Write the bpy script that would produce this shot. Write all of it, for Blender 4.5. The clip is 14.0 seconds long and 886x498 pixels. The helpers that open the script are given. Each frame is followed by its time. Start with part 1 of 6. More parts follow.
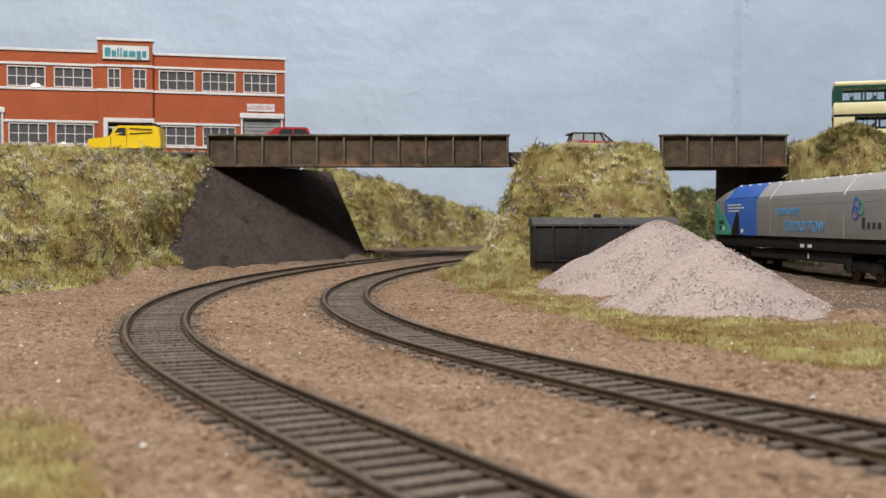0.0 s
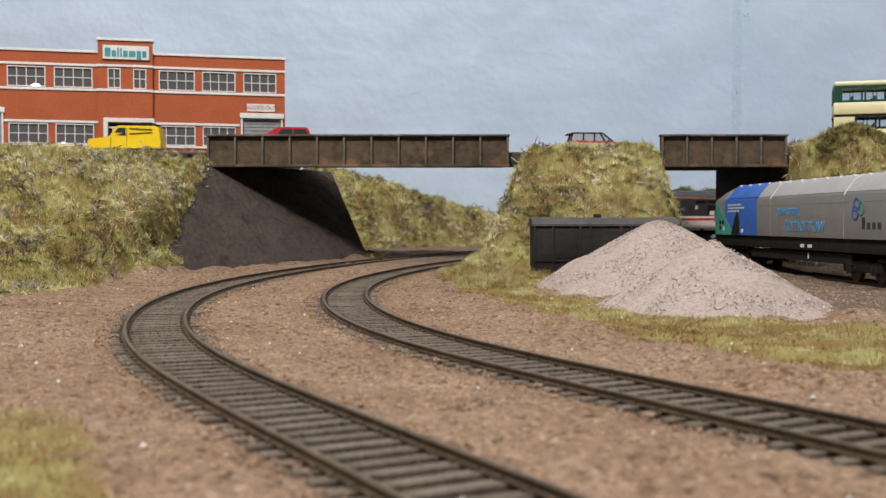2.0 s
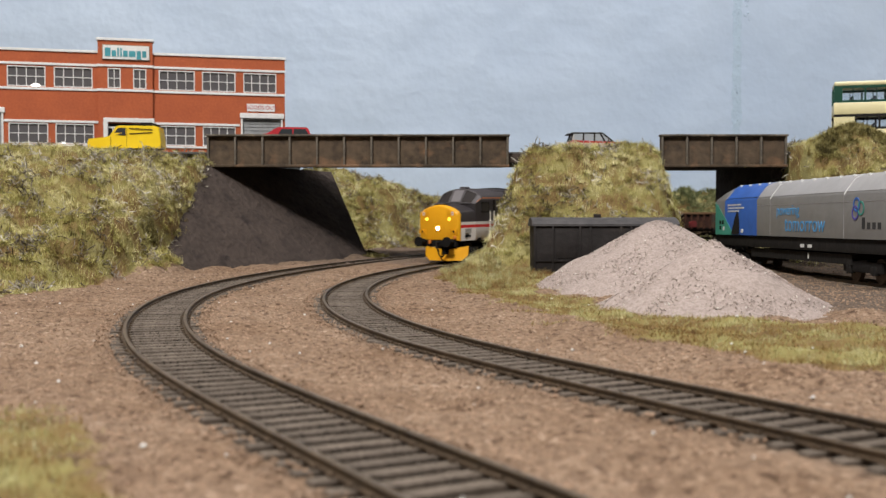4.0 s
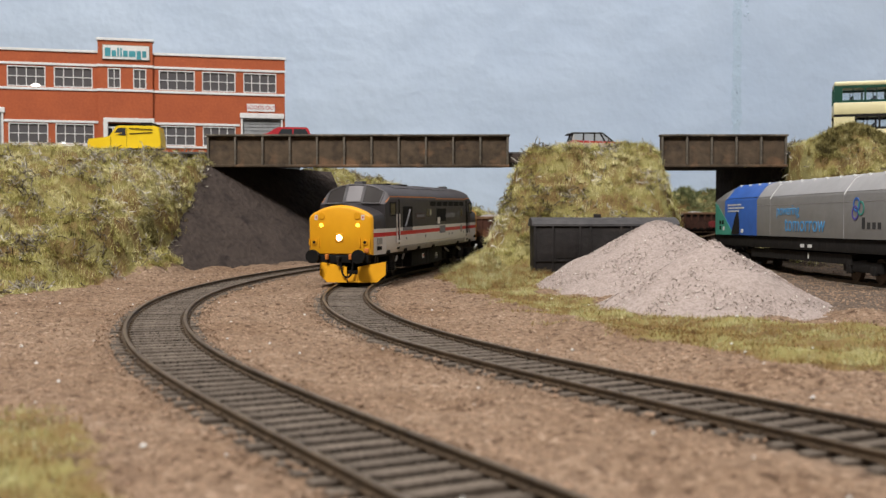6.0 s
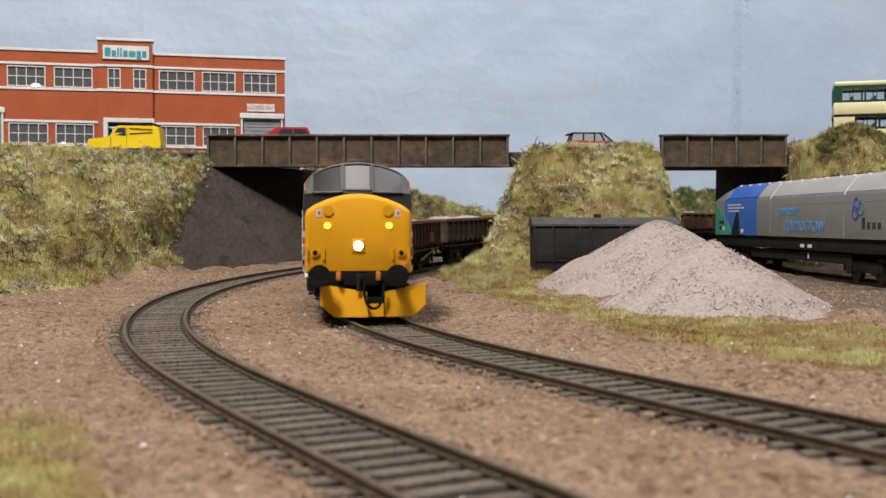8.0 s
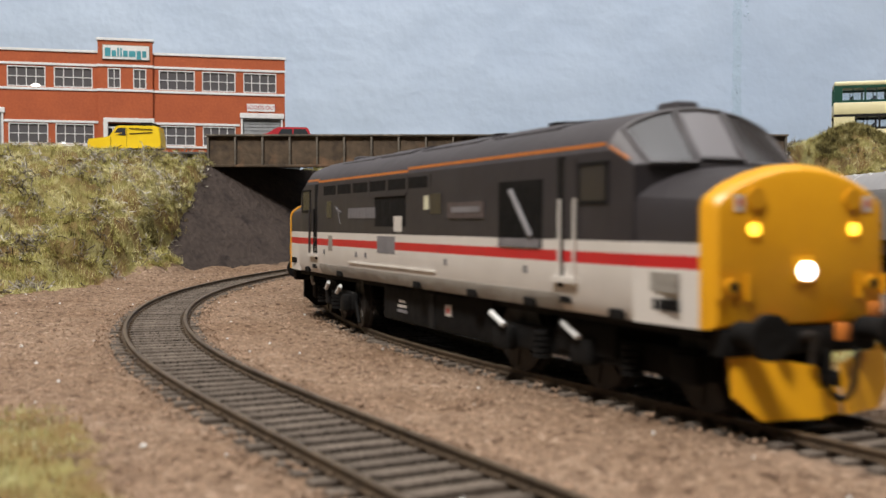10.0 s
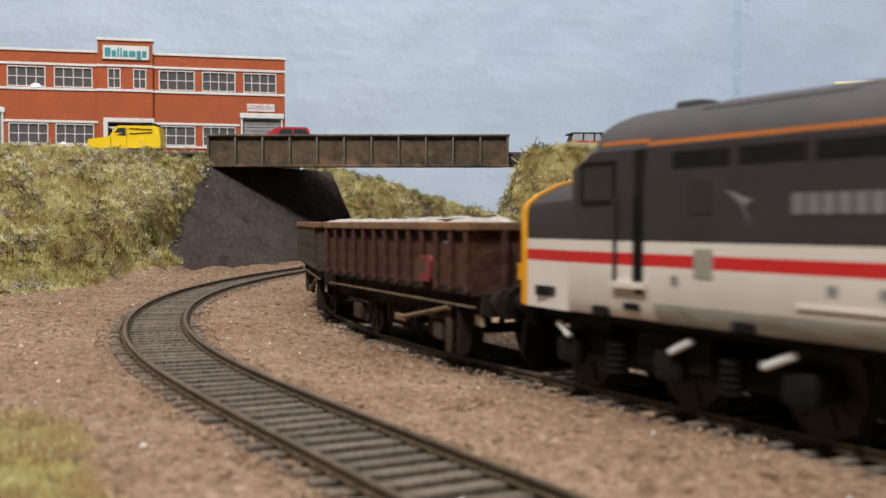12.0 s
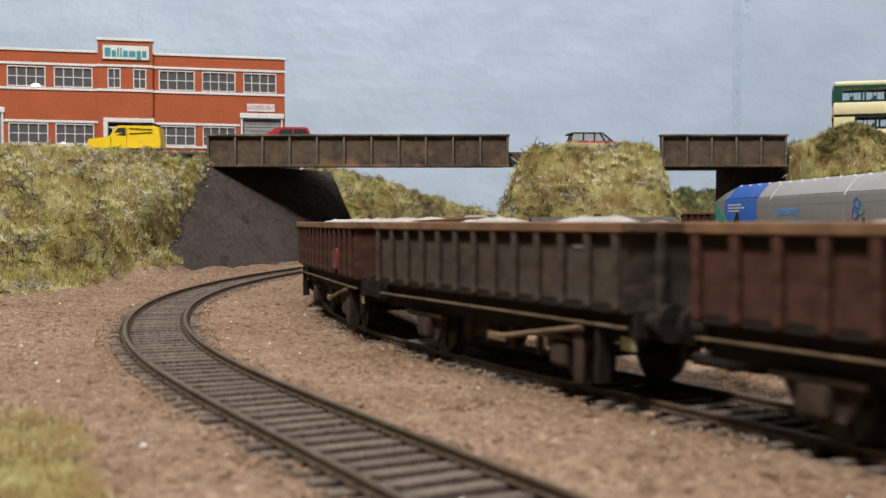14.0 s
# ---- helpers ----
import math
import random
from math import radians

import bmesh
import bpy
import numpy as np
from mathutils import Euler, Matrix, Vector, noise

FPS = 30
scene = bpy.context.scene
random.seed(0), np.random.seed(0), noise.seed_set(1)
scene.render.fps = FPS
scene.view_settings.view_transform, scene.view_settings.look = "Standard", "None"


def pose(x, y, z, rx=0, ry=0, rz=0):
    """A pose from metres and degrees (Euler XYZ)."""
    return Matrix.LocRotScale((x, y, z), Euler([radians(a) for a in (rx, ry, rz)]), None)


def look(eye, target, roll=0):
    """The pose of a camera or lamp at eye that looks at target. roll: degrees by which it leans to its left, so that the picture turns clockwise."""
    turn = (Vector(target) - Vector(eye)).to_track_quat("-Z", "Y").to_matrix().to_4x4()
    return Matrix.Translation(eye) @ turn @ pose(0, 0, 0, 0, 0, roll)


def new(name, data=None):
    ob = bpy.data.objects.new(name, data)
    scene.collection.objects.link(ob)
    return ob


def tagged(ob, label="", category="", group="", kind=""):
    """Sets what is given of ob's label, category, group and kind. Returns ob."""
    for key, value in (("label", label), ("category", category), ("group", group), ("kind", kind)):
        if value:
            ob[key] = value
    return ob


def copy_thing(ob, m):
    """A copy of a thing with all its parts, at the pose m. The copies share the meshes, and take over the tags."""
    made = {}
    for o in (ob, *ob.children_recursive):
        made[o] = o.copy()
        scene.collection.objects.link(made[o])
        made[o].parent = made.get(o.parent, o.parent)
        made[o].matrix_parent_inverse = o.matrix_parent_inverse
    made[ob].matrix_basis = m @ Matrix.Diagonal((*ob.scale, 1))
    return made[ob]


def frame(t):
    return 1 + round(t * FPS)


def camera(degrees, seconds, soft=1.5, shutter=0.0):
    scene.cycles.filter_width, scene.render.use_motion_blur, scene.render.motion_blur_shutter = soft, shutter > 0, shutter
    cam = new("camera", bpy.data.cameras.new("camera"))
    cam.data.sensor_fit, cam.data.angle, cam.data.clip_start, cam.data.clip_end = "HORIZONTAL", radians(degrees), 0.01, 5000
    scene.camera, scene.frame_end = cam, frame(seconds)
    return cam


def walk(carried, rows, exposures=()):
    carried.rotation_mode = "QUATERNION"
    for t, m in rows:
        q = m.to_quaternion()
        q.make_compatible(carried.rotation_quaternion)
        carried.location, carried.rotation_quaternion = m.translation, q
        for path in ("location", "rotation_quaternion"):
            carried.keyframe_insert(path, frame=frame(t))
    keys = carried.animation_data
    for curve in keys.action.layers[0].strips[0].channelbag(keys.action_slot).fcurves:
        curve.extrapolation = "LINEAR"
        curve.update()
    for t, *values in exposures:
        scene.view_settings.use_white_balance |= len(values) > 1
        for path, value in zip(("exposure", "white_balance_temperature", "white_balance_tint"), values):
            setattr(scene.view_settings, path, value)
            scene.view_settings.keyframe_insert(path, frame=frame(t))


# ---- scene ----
# A still camera, 30 mm over the rails of a 1:76 model railway. Lengths in the builders are millimetres.
K = 0.001
cam = camera(44.96, 14.0, soft=1.35, shutter=0.5)
EYE = pose(0, 0, 0.02997, 90 - 1.444, 0, 0)
walk(cam, [(0, EYE), (14.0, EYE)])
cam.data.dof.use_dof = True
cam.data.dof.focus_distance = 0.50
cam.data.dof.aperture_fstop = 40

# ---- light: an indoor room with unseen ceiling panels ----
world = bpy.data.worlds.new("world")
scene.world = world
world.use_nodes = True
world.node_tree.nodes["Background"].inputs[0].default_value = (0.9, 0.95, 1.0, 1)
world.node_tree.nodes["Background"].inputs[1].default_value = 0.15
scene.view_settings.exposure = 0.0


def lamp(name, eye, target, sx, sy, watts, colour):
    data = bpy.data.lights.new(name, "AREA")
    data.shape, data.size, data.size_y, data.energy, data.color = "RECTANGLE", sx, sy, watts, colour
    ob = new(name, data)
    ob.matrix_world = look([v * K for v in eye], [v * K for v in target])
    return tagged(ob, "unseen white ceiling light over the layout", "light")


# main light, placed by the shadow edge on the abutment
lamp("ceiling_lamp", (-420, -380, 1430), (0, 600, 0), 0.26, 0.26, 38, (1.0, 0.955, 0.90))
# wide unseen panel, added to fill the shade
lamp("ceiling_lamp", (500, 300, 1450), (100, 700, 0), 1.2, 0.9, 14, (0.97, 0.98, 1.0))

# ---- materials ----


def mat(name, a, b=None, scale=600.0, rough=0.8, metal=0.0, bump=0.25, fine=5.0, spread=0.0, wear=None, wear_at=0.62, spec=0.5):
    """Two colours mixed by noise at two sizes, relief from the finer one. spread: change of brightness from piece to piece."""
    m = bpy.data.materials.new(name)
    m.use_nodes = True
    nt = m.node_tree
    n, l = nt.nodes, nt.links
    bsdf = n["Principled BSDF"]
    b = b or [c * 0.75 for c in a]
    tc = n.new("ShaderNodeTexCoord")
    big = n.new("ShaderNodeTexNoise")
    big.inputs["Scale"].default_value, big.inputs["Detail"].default_value = scale / fine, 4
    small = n.new("ShaderNodeTexNoise")
    small.inputs["Scale"].default_value, small.inputs["Detail"].default_value = scale, 5
    for t in (big, small):
        l.new(tc.outputs["Object"], t.inputs["Vector"])
    add = n.new("ShaderNodeMath")
    add.operation = "ADD"
    l.new(big.outputs[0], add.inputs[0])
    l.new(small.outputs[0], add.inputs[1])
    ramp = n.new("ShaderNodeValToRGB")
    ramp.color_ramp.elements[0].position, ramp.color_ramp.elements[1].position = 0.38, 0.62
    ramp.color_ramp.elements[0].color, ramp.color_ramp.elements[1].color = (*b, 1), (*a, 1)
    half = n.new("ShaderNodeMath")
    half.operation = "MULTIPLY"
    half.inputs[1].default_value = 0.5
    l.new(add.outputs[0], half.inputs[0])
    l.new(half.outputs[0], ramp.inputs[0])
    colour = ramp.outputs[0]
    if wear:
        wn = n.new("ShaderNodeTexNoise")
        wn.inputs["Scale"].default_value, wn.inputs["Detail"].default_value = scale / 3.1, 6
        l.new(tc.outputs["Object"], wn.inputs["Vector"])
        wr = n.new("ShaderNodeValToRGB")
        wr.color_ramp.elements[0].position, wr.color_ramp.elements[1].position = wear_at - 0.06, wear_at + 0.06
        l.new(wn.outputs[0], wr.inputs[0])
        mix = n.new("ShaderNodeMixRGB")
        l.new(wr.outputs[0], mix.inputs[0])
        l.new(colour, mix.inputs[1])
        mix.inputs[2].default_value = (*wear, 1)
        colour = mix.outputs[0]
    if spread:
        geo = n.new("ShaderNodeNewGeometry")
        obi = n.new("ShaderNodeObjectInfo")
        s = n.new("ShaderNodeMath")
        s.operation = "ADD"
        l.new(geo.outputs["Random Per Island"], s.inputs[0])
        l.new(obi.outputs["Random"], s.inputs[1])
        r = n.new("ShaderNodeMapRange")
        r.inputs[1].default_value, r.inputs[2].default_value = 0.2, 1.8
        r.inputs[3].default_value, r.inputs[4].default_value = 1 - spread, 1 + spread
        l.new(s.outputs[0], r.inputs[0])
        hs = n.new("ShaderNodeHueSaturation")
        l.new(r.outputs[0], hs.inputs["Value"])
        l.new(colour, hs.inputs["Color"])
        colour = hs.outputs[0]
    l.new(colour, bsdf.inputs["Base Color"])
    bsdf.inputs["Roughness"].default_value, bsdf.inputs["Metallic"].default_value = rough, metal
    bsdf.inputs["Specular IOR Level"].default_value = spec
    if bump:
        bp = n.new("ShaderNodeBump")
        bp.inputs["Strength"].default_value, bp.inputs["Distance"].default_value = bump, 0.6 / scale
        l.new(small.outputs[0], bp.inputs["Height"])
        l.new(bp.outputs[0], bsdf.inputs["Normal"])
    return m


def glow(name, colour, strength):
    m = bpy.data.materials.new(name)
    m.use_nodes = True
    bsdf = m.node_tree.nodes["Principled BSDF"]
    bsdf.inputs["Base Color"].default_value = (*colour, 1)
    bsdf.inputs["Emission Color"].default_value = (*colour, 1)
    bsdf.inputs["Emission Strength"].default_value = strength
    return m


def glass(name, colour, rough=0.08):
    m = bpy.data.materials.new(name)
    m.use_nodes = True
    bsdf = m.node_tree.nodes["Principled BSDF"]
    bsdf.inputs["Base Color"].default_value = (*colour, 1)
    bsdf.inputs["Roughness"].default_value = rough
    bsdf.inputs["Specular IOR Level"].default_value = 0.4
    return m


SKY = mat("sky_paint", (0.49, 0.59, 0.74), (0.445, 0.545, 0.70), scale=9, fine=4, rough=0.55, bump=0.15)
CONCRETE = mat("grey_render", (0.068, 0.052, 0.045), (0.044, 0.034, 0.03), scale=260, rough=0.95, bump=0.8, spec=0.2, wear=(0.032, 0.025, 0.023), wear_at=0.64)
BEAM = mat("weathered_girder", (0.105, 0.074, 0.048), (0.036, 0.026, 0.018), scale=170, rough=0.8, wear=(0.18, 0.105, 0.06), wear_at=0.60, spec=0.3)
FLANGE = mat("girder_flange", (0.15, 0.13, 0.105), (0.07, 0.058, 0.045), scale=260, rough=0.8, wear=(0.24, 0.19, 0.14), wear_at=0.62, spec=0.3)
RAIL = mat("rusty_rail", (0.105, 0.07, 0.042), (0.05, 0.034, 0.022), scale=500, rough=0.6, metal=0.2)
RAILTOP = mat("rail_head", (0.16, 0.12, 0.08), (0.09, 0.065, 0.045), scale=500, rough=0.45, metal=0.5)
SLEEPER = mat("sleeper", (0.14, 0.113, 0.092), (0.08, 0.064, 0.051), scale=900, rough=0.9, spread=0.3, spec=0.25)
ROAD = mat("road_surface", (0.10, 0.10, 0.10), scale=400)
WHITE = mat("white_trim", (0.72, 0.72, 0.72), (0.6, 0.6, 0.6), scale=400, rough=0.6, bump=0.1)
BRICK = mat("orange_brickwork", (0.40, 0.095, 0.032), (0.33, 0.075, 0.027), scale=500, fine=9, rough=0.85, bump=0.2)
PANE = glass("dark_pane", (0.10, 0.095, 0.10), 0.15)
SHUTTER = mat("grey_shutter", (0.30, 0.31, 0.32), scale=300)
TEAL = mat("teal_lettering", (0.06, 0.30, 0.36), scale=400, bump=0)
REDP = mat("red_paint", (0.45, 0.02, 0.03), (0.36, 0.015, 0.025), scale=200, rough=0.35, bump=0.03)
YELLOWP = mat("yellow_paint", (0.80, 0.56, 0.015), (0.74, 0.50, 0.01), scale=150, rough=0.35, bump=0.03)
NOSEY = mat("warning_yellow", (0.74, 0.35, 0.009), (0.67, 0.305, 0.008), scale=150, rough=0.4, bump=0.03)
BLACK = mat("matt_black", (0.012, 0.011, 0.011), (0.02, 0.018, 0.017), scale=400, rough=0.8, spec=0.2)
TYRE = mat("tyre_rubber", (0.015, 0.015, 0.015), scale=400, rough=0.8)
CHROME = mat("bright_metal", (0.6, 0.6, 0.6), scale=300, rough=0.25, metal=0.9, bump=0)

# ---- mesh helpers (millimetres) ----


def part(name, bm, material, parent=None, label="", smooth=30):
    bmesh.ops.scale(bm, vec=(K, K, K), verts=bm.verts)
    me = bpy.data.meshes.new(name)
    bmesh.ops.recalc_face_normals(bm, faces=bm.faces)
    bm.to_mesh(me)
    bm.free()
    if smooth:
        me.shade_smooth()
        me.set_sharp_from_angle(angle=radians(smooth))
    me.materials.append(material)
    ob = new(name, me)
    if parent:
        ob.parent = parent
    if label:
        ob["label"] = label
    return ob


def flat(name, verts, faces, material, parent=None):
    me = bpy.data.meshes.new(name)
    me.from_pydata((np.asarray(verts, dtype=float) * K).tolist(), [], faces)
    me.update()
    me.materials.append(material)
    ob = new(name, me)
    if parent:
        ob.parent = parent
    return ob


def thing(name, x=0, y=0, z=0, rz=0, label="", category="", group="", kind=""):
    ob = new(name)
    ob.empty_display_size = 0.01
    ob.matrix_world = pose(x * K, y * K, z * K, 0, 0, rz)
    return tagged(ob, label, category, group, kind)


def box(bm, x0, x1, y0, y1, z0, z1, bevel=0.0):
    r = bmesh.ops.create_cube(bm, size=1)
    vs = r["verts"]
    bmesh.ops.scale(bm, vec=(x1 - x0, y1 - y0, z1 - z0), verts=vs)
    bmesh.ops.translate(bm, vec=((x0 + x1) / 2, (y0 + y1) / 2, (z0 + z1) / 2), verts=vs)
    if bevel:
        es = list({e for v in vs for e in v.link_edges})
        bmesh.ops.bevel(bm, geom=es, offset=bevel, segments=2, affect="EDGES", profile=0.5)
    return bm


def boxed(*a):
    return box(bmesh.new(), *a)


def rod(bm, p0, p1, r, n=10, r2=None):
    p0, p1 = Vector(p0), Vector(p1)
    d = p1 - p0
    m = Matrix.Translation((p0 + p1) / 2) @ d.to_track_quat("Z", "Y").to_matrix().to_4x4()
    bmesh.ops.create_cone(bm, cap_ends=True, segments=n, radius1=r, radius2=r if r2 is None else r2, depth=d.length, matrix=m)
    return bm


def loft(bm, rings, caps=True):
    """Skin over rings of equally many points."""
    vs = [[bm.verts.new(p) for p in ring] for ring in rings]
    k = len(vs[0])
    for a, b in zip(vs, vs[1:]):
        for i in range(k):
            bm.faces.new((a[i], a[(i + 1) % k], b[(i + 1) % k], b[i]))
    if caps:
        bm.faces.new(vs[0][::-1])
        bm.faces.new(vs[-1])
    return bm


def prism_x(bm, profile, x0, x1):
    """A (y, z) outline drawn out along x."""
    return loft(bm, [[(x0, y, z) for y, z in profile], [(x1, y, z) for y, z in profile]])


def prism_y(bm, profile, y0, y1):
    return loft(bm, [[(x, y0, z) for x, z in profile], [(x, y1, z) for x, z in profile]])


def words(name, text, size, material, parent, m, depth=0.1, label="", align="CENTER"):
    cu = bpy.data.curves.new(name, "FONT")
    cu.body, cu.size, cu.extrude, cu.align_x, cu.align_y = text, size * K, depth * K, align, "CENTER"
    tmp = new(name, cu)
    me = bpy.data.meshes.new_from_object(tmp.evaluated_get(bpy.context.evaluated_depsgraph_get()))
    bpy.data.objects.remove(tmp)
    me.materials.clear()
    me.materials.append(material)
    ob = new(name, me)
    ob.parent = parent
    ob.matrix_local = m
    if label:
        ob["label"] = label
    return ob


def smoothstep(t):
    t = np.clip(t, 0, 1)
    return t * t * (3 - 2 * t)

# ---- the line of the tracks: curvature (1/m) along the inner track's centre ----
BEND = ([-420, -330, -290, -200, -100, 0, 60, 100, 200, 240, 320, 360, 420, 620, 640, 740, 760], [0, 0, 0.2, 2.2, 1.65, 1.45, 1.7, 2.0, 2.0, 1.8, 1.7, 1.9, 1.9, 1.9, 4.2, 4.5, 0])
STEP = 2.0


def run_line():
    sides = []
    for sign, reach in ((1, 2200), (-1, 900)):
        x, y, h, s, rows = -42.04, 469.79, -0.0411, 0.0, []
        while abs(s) <= reach:
            rows.append((s, x, y, h))
            k = np.interp(s + sign * STEP / 2, *BEND) / 1000
            mid = h + sign * k * STEP / 2
            x, y, h, s = x + sign * math.sin(mid) * STEP, y + sign * math.cos(mid) * STEP, h + sign * k * STEP, s + sign * STEP
        sides.append(rows)
    return np.array(sides[1][::-1] + sides[0][1:])


LINE = run_line()
TRACK_GAP = 65.6


def rise(s):
    return 8.5 * smoothstep((s - 40) / 540)


def on_line(s, off=0.0):
    """Place and heading (from +y towards +x) at s along the inner track, off millimetres to the outside of the bend."""
    x, y, h = (np.interp(s, LINE[:, 0], LINE[:, i]) for i in (1, 2, 3))
    return x - math.cos(h) * off, y + math.sin(h) * off, float(rise(s)), h


# ---- ground ----


def ground_height(X, Y):
    """Height of the scenery sheet in millimetres: level formation, banks, the mound between the bridges, the far cutting."""
    base = np.full_like(X, -2.3)
    # bank on the outside of the bend
    foot = np.interp(X, [-600, -300, -200, -180, -168, -158, -150], [420, 445, 475, 530, 640, 690, 790])
    crest = np.interp(X, [-600, -290, -230, -168, -150], [640, 655, 700, 772, 800])
    t = np.clip((Y - foot) / (crest - foot), 0, 1)
    bank = 75.5 * smoothstep(t ** 0.85) + 5.5 * smoothstep((Y - crest + 10) / 60)
    bank = np.maximum(bank, 17 * np.exp(-((X + 166) / 13) ** 2 - ((Y - 630) / 30) ** 2))
    bank = np.where(X < -140, bank, 0) * np.where(X < -166, 1, np.clip((-140 - X) / 26, 0, 1))
    # mound between the bridges
    tf = np.clip((Y - 664) / 92, 0, 1)
    left = np.interp(Y, [650, 700, 758, 790, 820, 845], [14, 22, 38, 62, 95, 130])
    right = np.interp(Y, [650, 700, 750, 860], [172, 164, 172, 166])
    side = np.clip((X - left + 6) / 32, 0, 1) * np.clip((right + 5 - X) / 34, 0, 1)
    back = np.clip((852 - Y) / 16, 0, 1)
    mound = 83.5 * smoothstep(tf) ** 0.9 * smoothstep(side ** 0.8) * back
    # bank beyond the second bridge
    far_r = 85 * smoothstep((Y - 640) / 110) * smoothstep((X - np.interp(Y, [600, 760, 860], [252, 234, 236])) / 14) * smoothstep((900 - Y) / 25)
    hump = 15 * np.exp(-((X - 284) / 24) ** 2 - ((Y - 744) / 24) ** 2)
    # cutting along the backdrop
    top = np.interp(X, [-400, -120, -60, 0, 55, 120, 200, 260, 400], [84, 80, 68, 50, 36, 38, 50, 62, 66])
    foot2 = np.interp(X, [-300, -110, -60, 0, 60, 140, 400], [880, 905, 928, 985, 1040, 1110, 1130])
    cut = top * smoothstep((Y - foot2) / 90)
    plateau = 80 * smoothstep((Y - 800) / 60) * smoothstep((-118 - X - 0.10 * (900 - Y)) / 22)
    mound = mound + 2.5 * np.exp(-((Y - 766) / 12) ** 2 - ((X - 104) / 44) ** 4)
    h = np.maximum.reduce([bank, mound, far_r + hump * (far_r > 20), cut, plateau])
    # turfed skirt that flares from the mound towards the track
    away = line_distance(X, Y)
    skirt = 34 * smoothstep((away - 17) / 46) * smoothstep((Y - 585) / 110) * np.clip((left + 22 - X) / 14, 0, 1) * (Y < 800) * (X > line_x(Y))
    h = np.maximum(h, skirt)
    # the track bed climbs behind the bridges
    bed = 8.5 * smoothstep((Y - 510) / 450) * (X > -160)
    return base + np.maximum(h, bed), h


def wobble(X, Y, size, seed):
    """Smooth random relief, about -1 to 1."""
    rng = np.random.RandomState(seed)
    out = np.zeros_like(X)
    for k in range(14):
        a = rng.uniform(0, 2 * math.pi)
        f = rng.uniform(0.6, 2.2) * 2 * math.pi / size
        out += np.sin((X * math.cos(a) + Y * math.sin(a)) * f + rng.uniform(0, 6.3)) / 4.0
    return out


def line_distance(X, Y):
    """Nearest distance to the centre of either track."""
    pick = LINE[::6]
    best = np.full(X.shape, 1e9)
    for off in (0.0, TRACK_GAP):
        px, py = pick[:, 1] - np.cos(pick[:, 3]) * off, pick[:, 2] + np.sin(pick[:, 3]) * off
        for i in range(0, len(px), 1):
            np.minimum(best, (X - px[i]) ** 2 + (Y - py[i]) ** 2, out=best)
    return np.sqrt(best)


def line_x(Y):
    pick = LINE[(LINE[:, 0] > -100) & (LINE[:, 0] < 640)]
    return np.interp(Y, pick[:, 2], pick[:, 1])


def turf_mask(X, Y, h):
    """How far the turf covers the ground: 1 on the banks, patches on the level."""
    m = smoothstep((h - 3) / 8)
    # verge between the inner track and the spoil heap
    d = np.interp(Y, [0, 150, 200, 260, 330, 400, 480, 600, 700], [150, 128, 104, 66, 40, 25, 8, -6, 6])
    e = np.interp(Y, [0, 200, 260, 300, 340, 370, 420, 470, 520, 600, 700], [600, 300, 230, 170, 120, 95, 68, 62, 60, 80, 90])
    w = wobble(X, Y, 40, 3) * 6
    verge = smoothstep((X - d + w) / 12) * smoothstep((e - X + w) / 14) * (Y < 700) * (Y > 60)
    # left foreground and the foot of the bank
    l = smoothstep((-37 - 0.42 * (Y - 140) - X + w * 0.4) / 14) * smoothstep((215 - Y) / 60) * 0.8
    foot = np.interp(X, [-600, -300, -200, -180, -172, -166], [420, 445, 475, 530, 660, 750])
    f = smoothstep((Y - foot + 44 + w * 1.4) / 26) * (X < -140)
    return np.clip(np.maximum.reduce([m, verge * 0.9, l, f]), 0, 1)


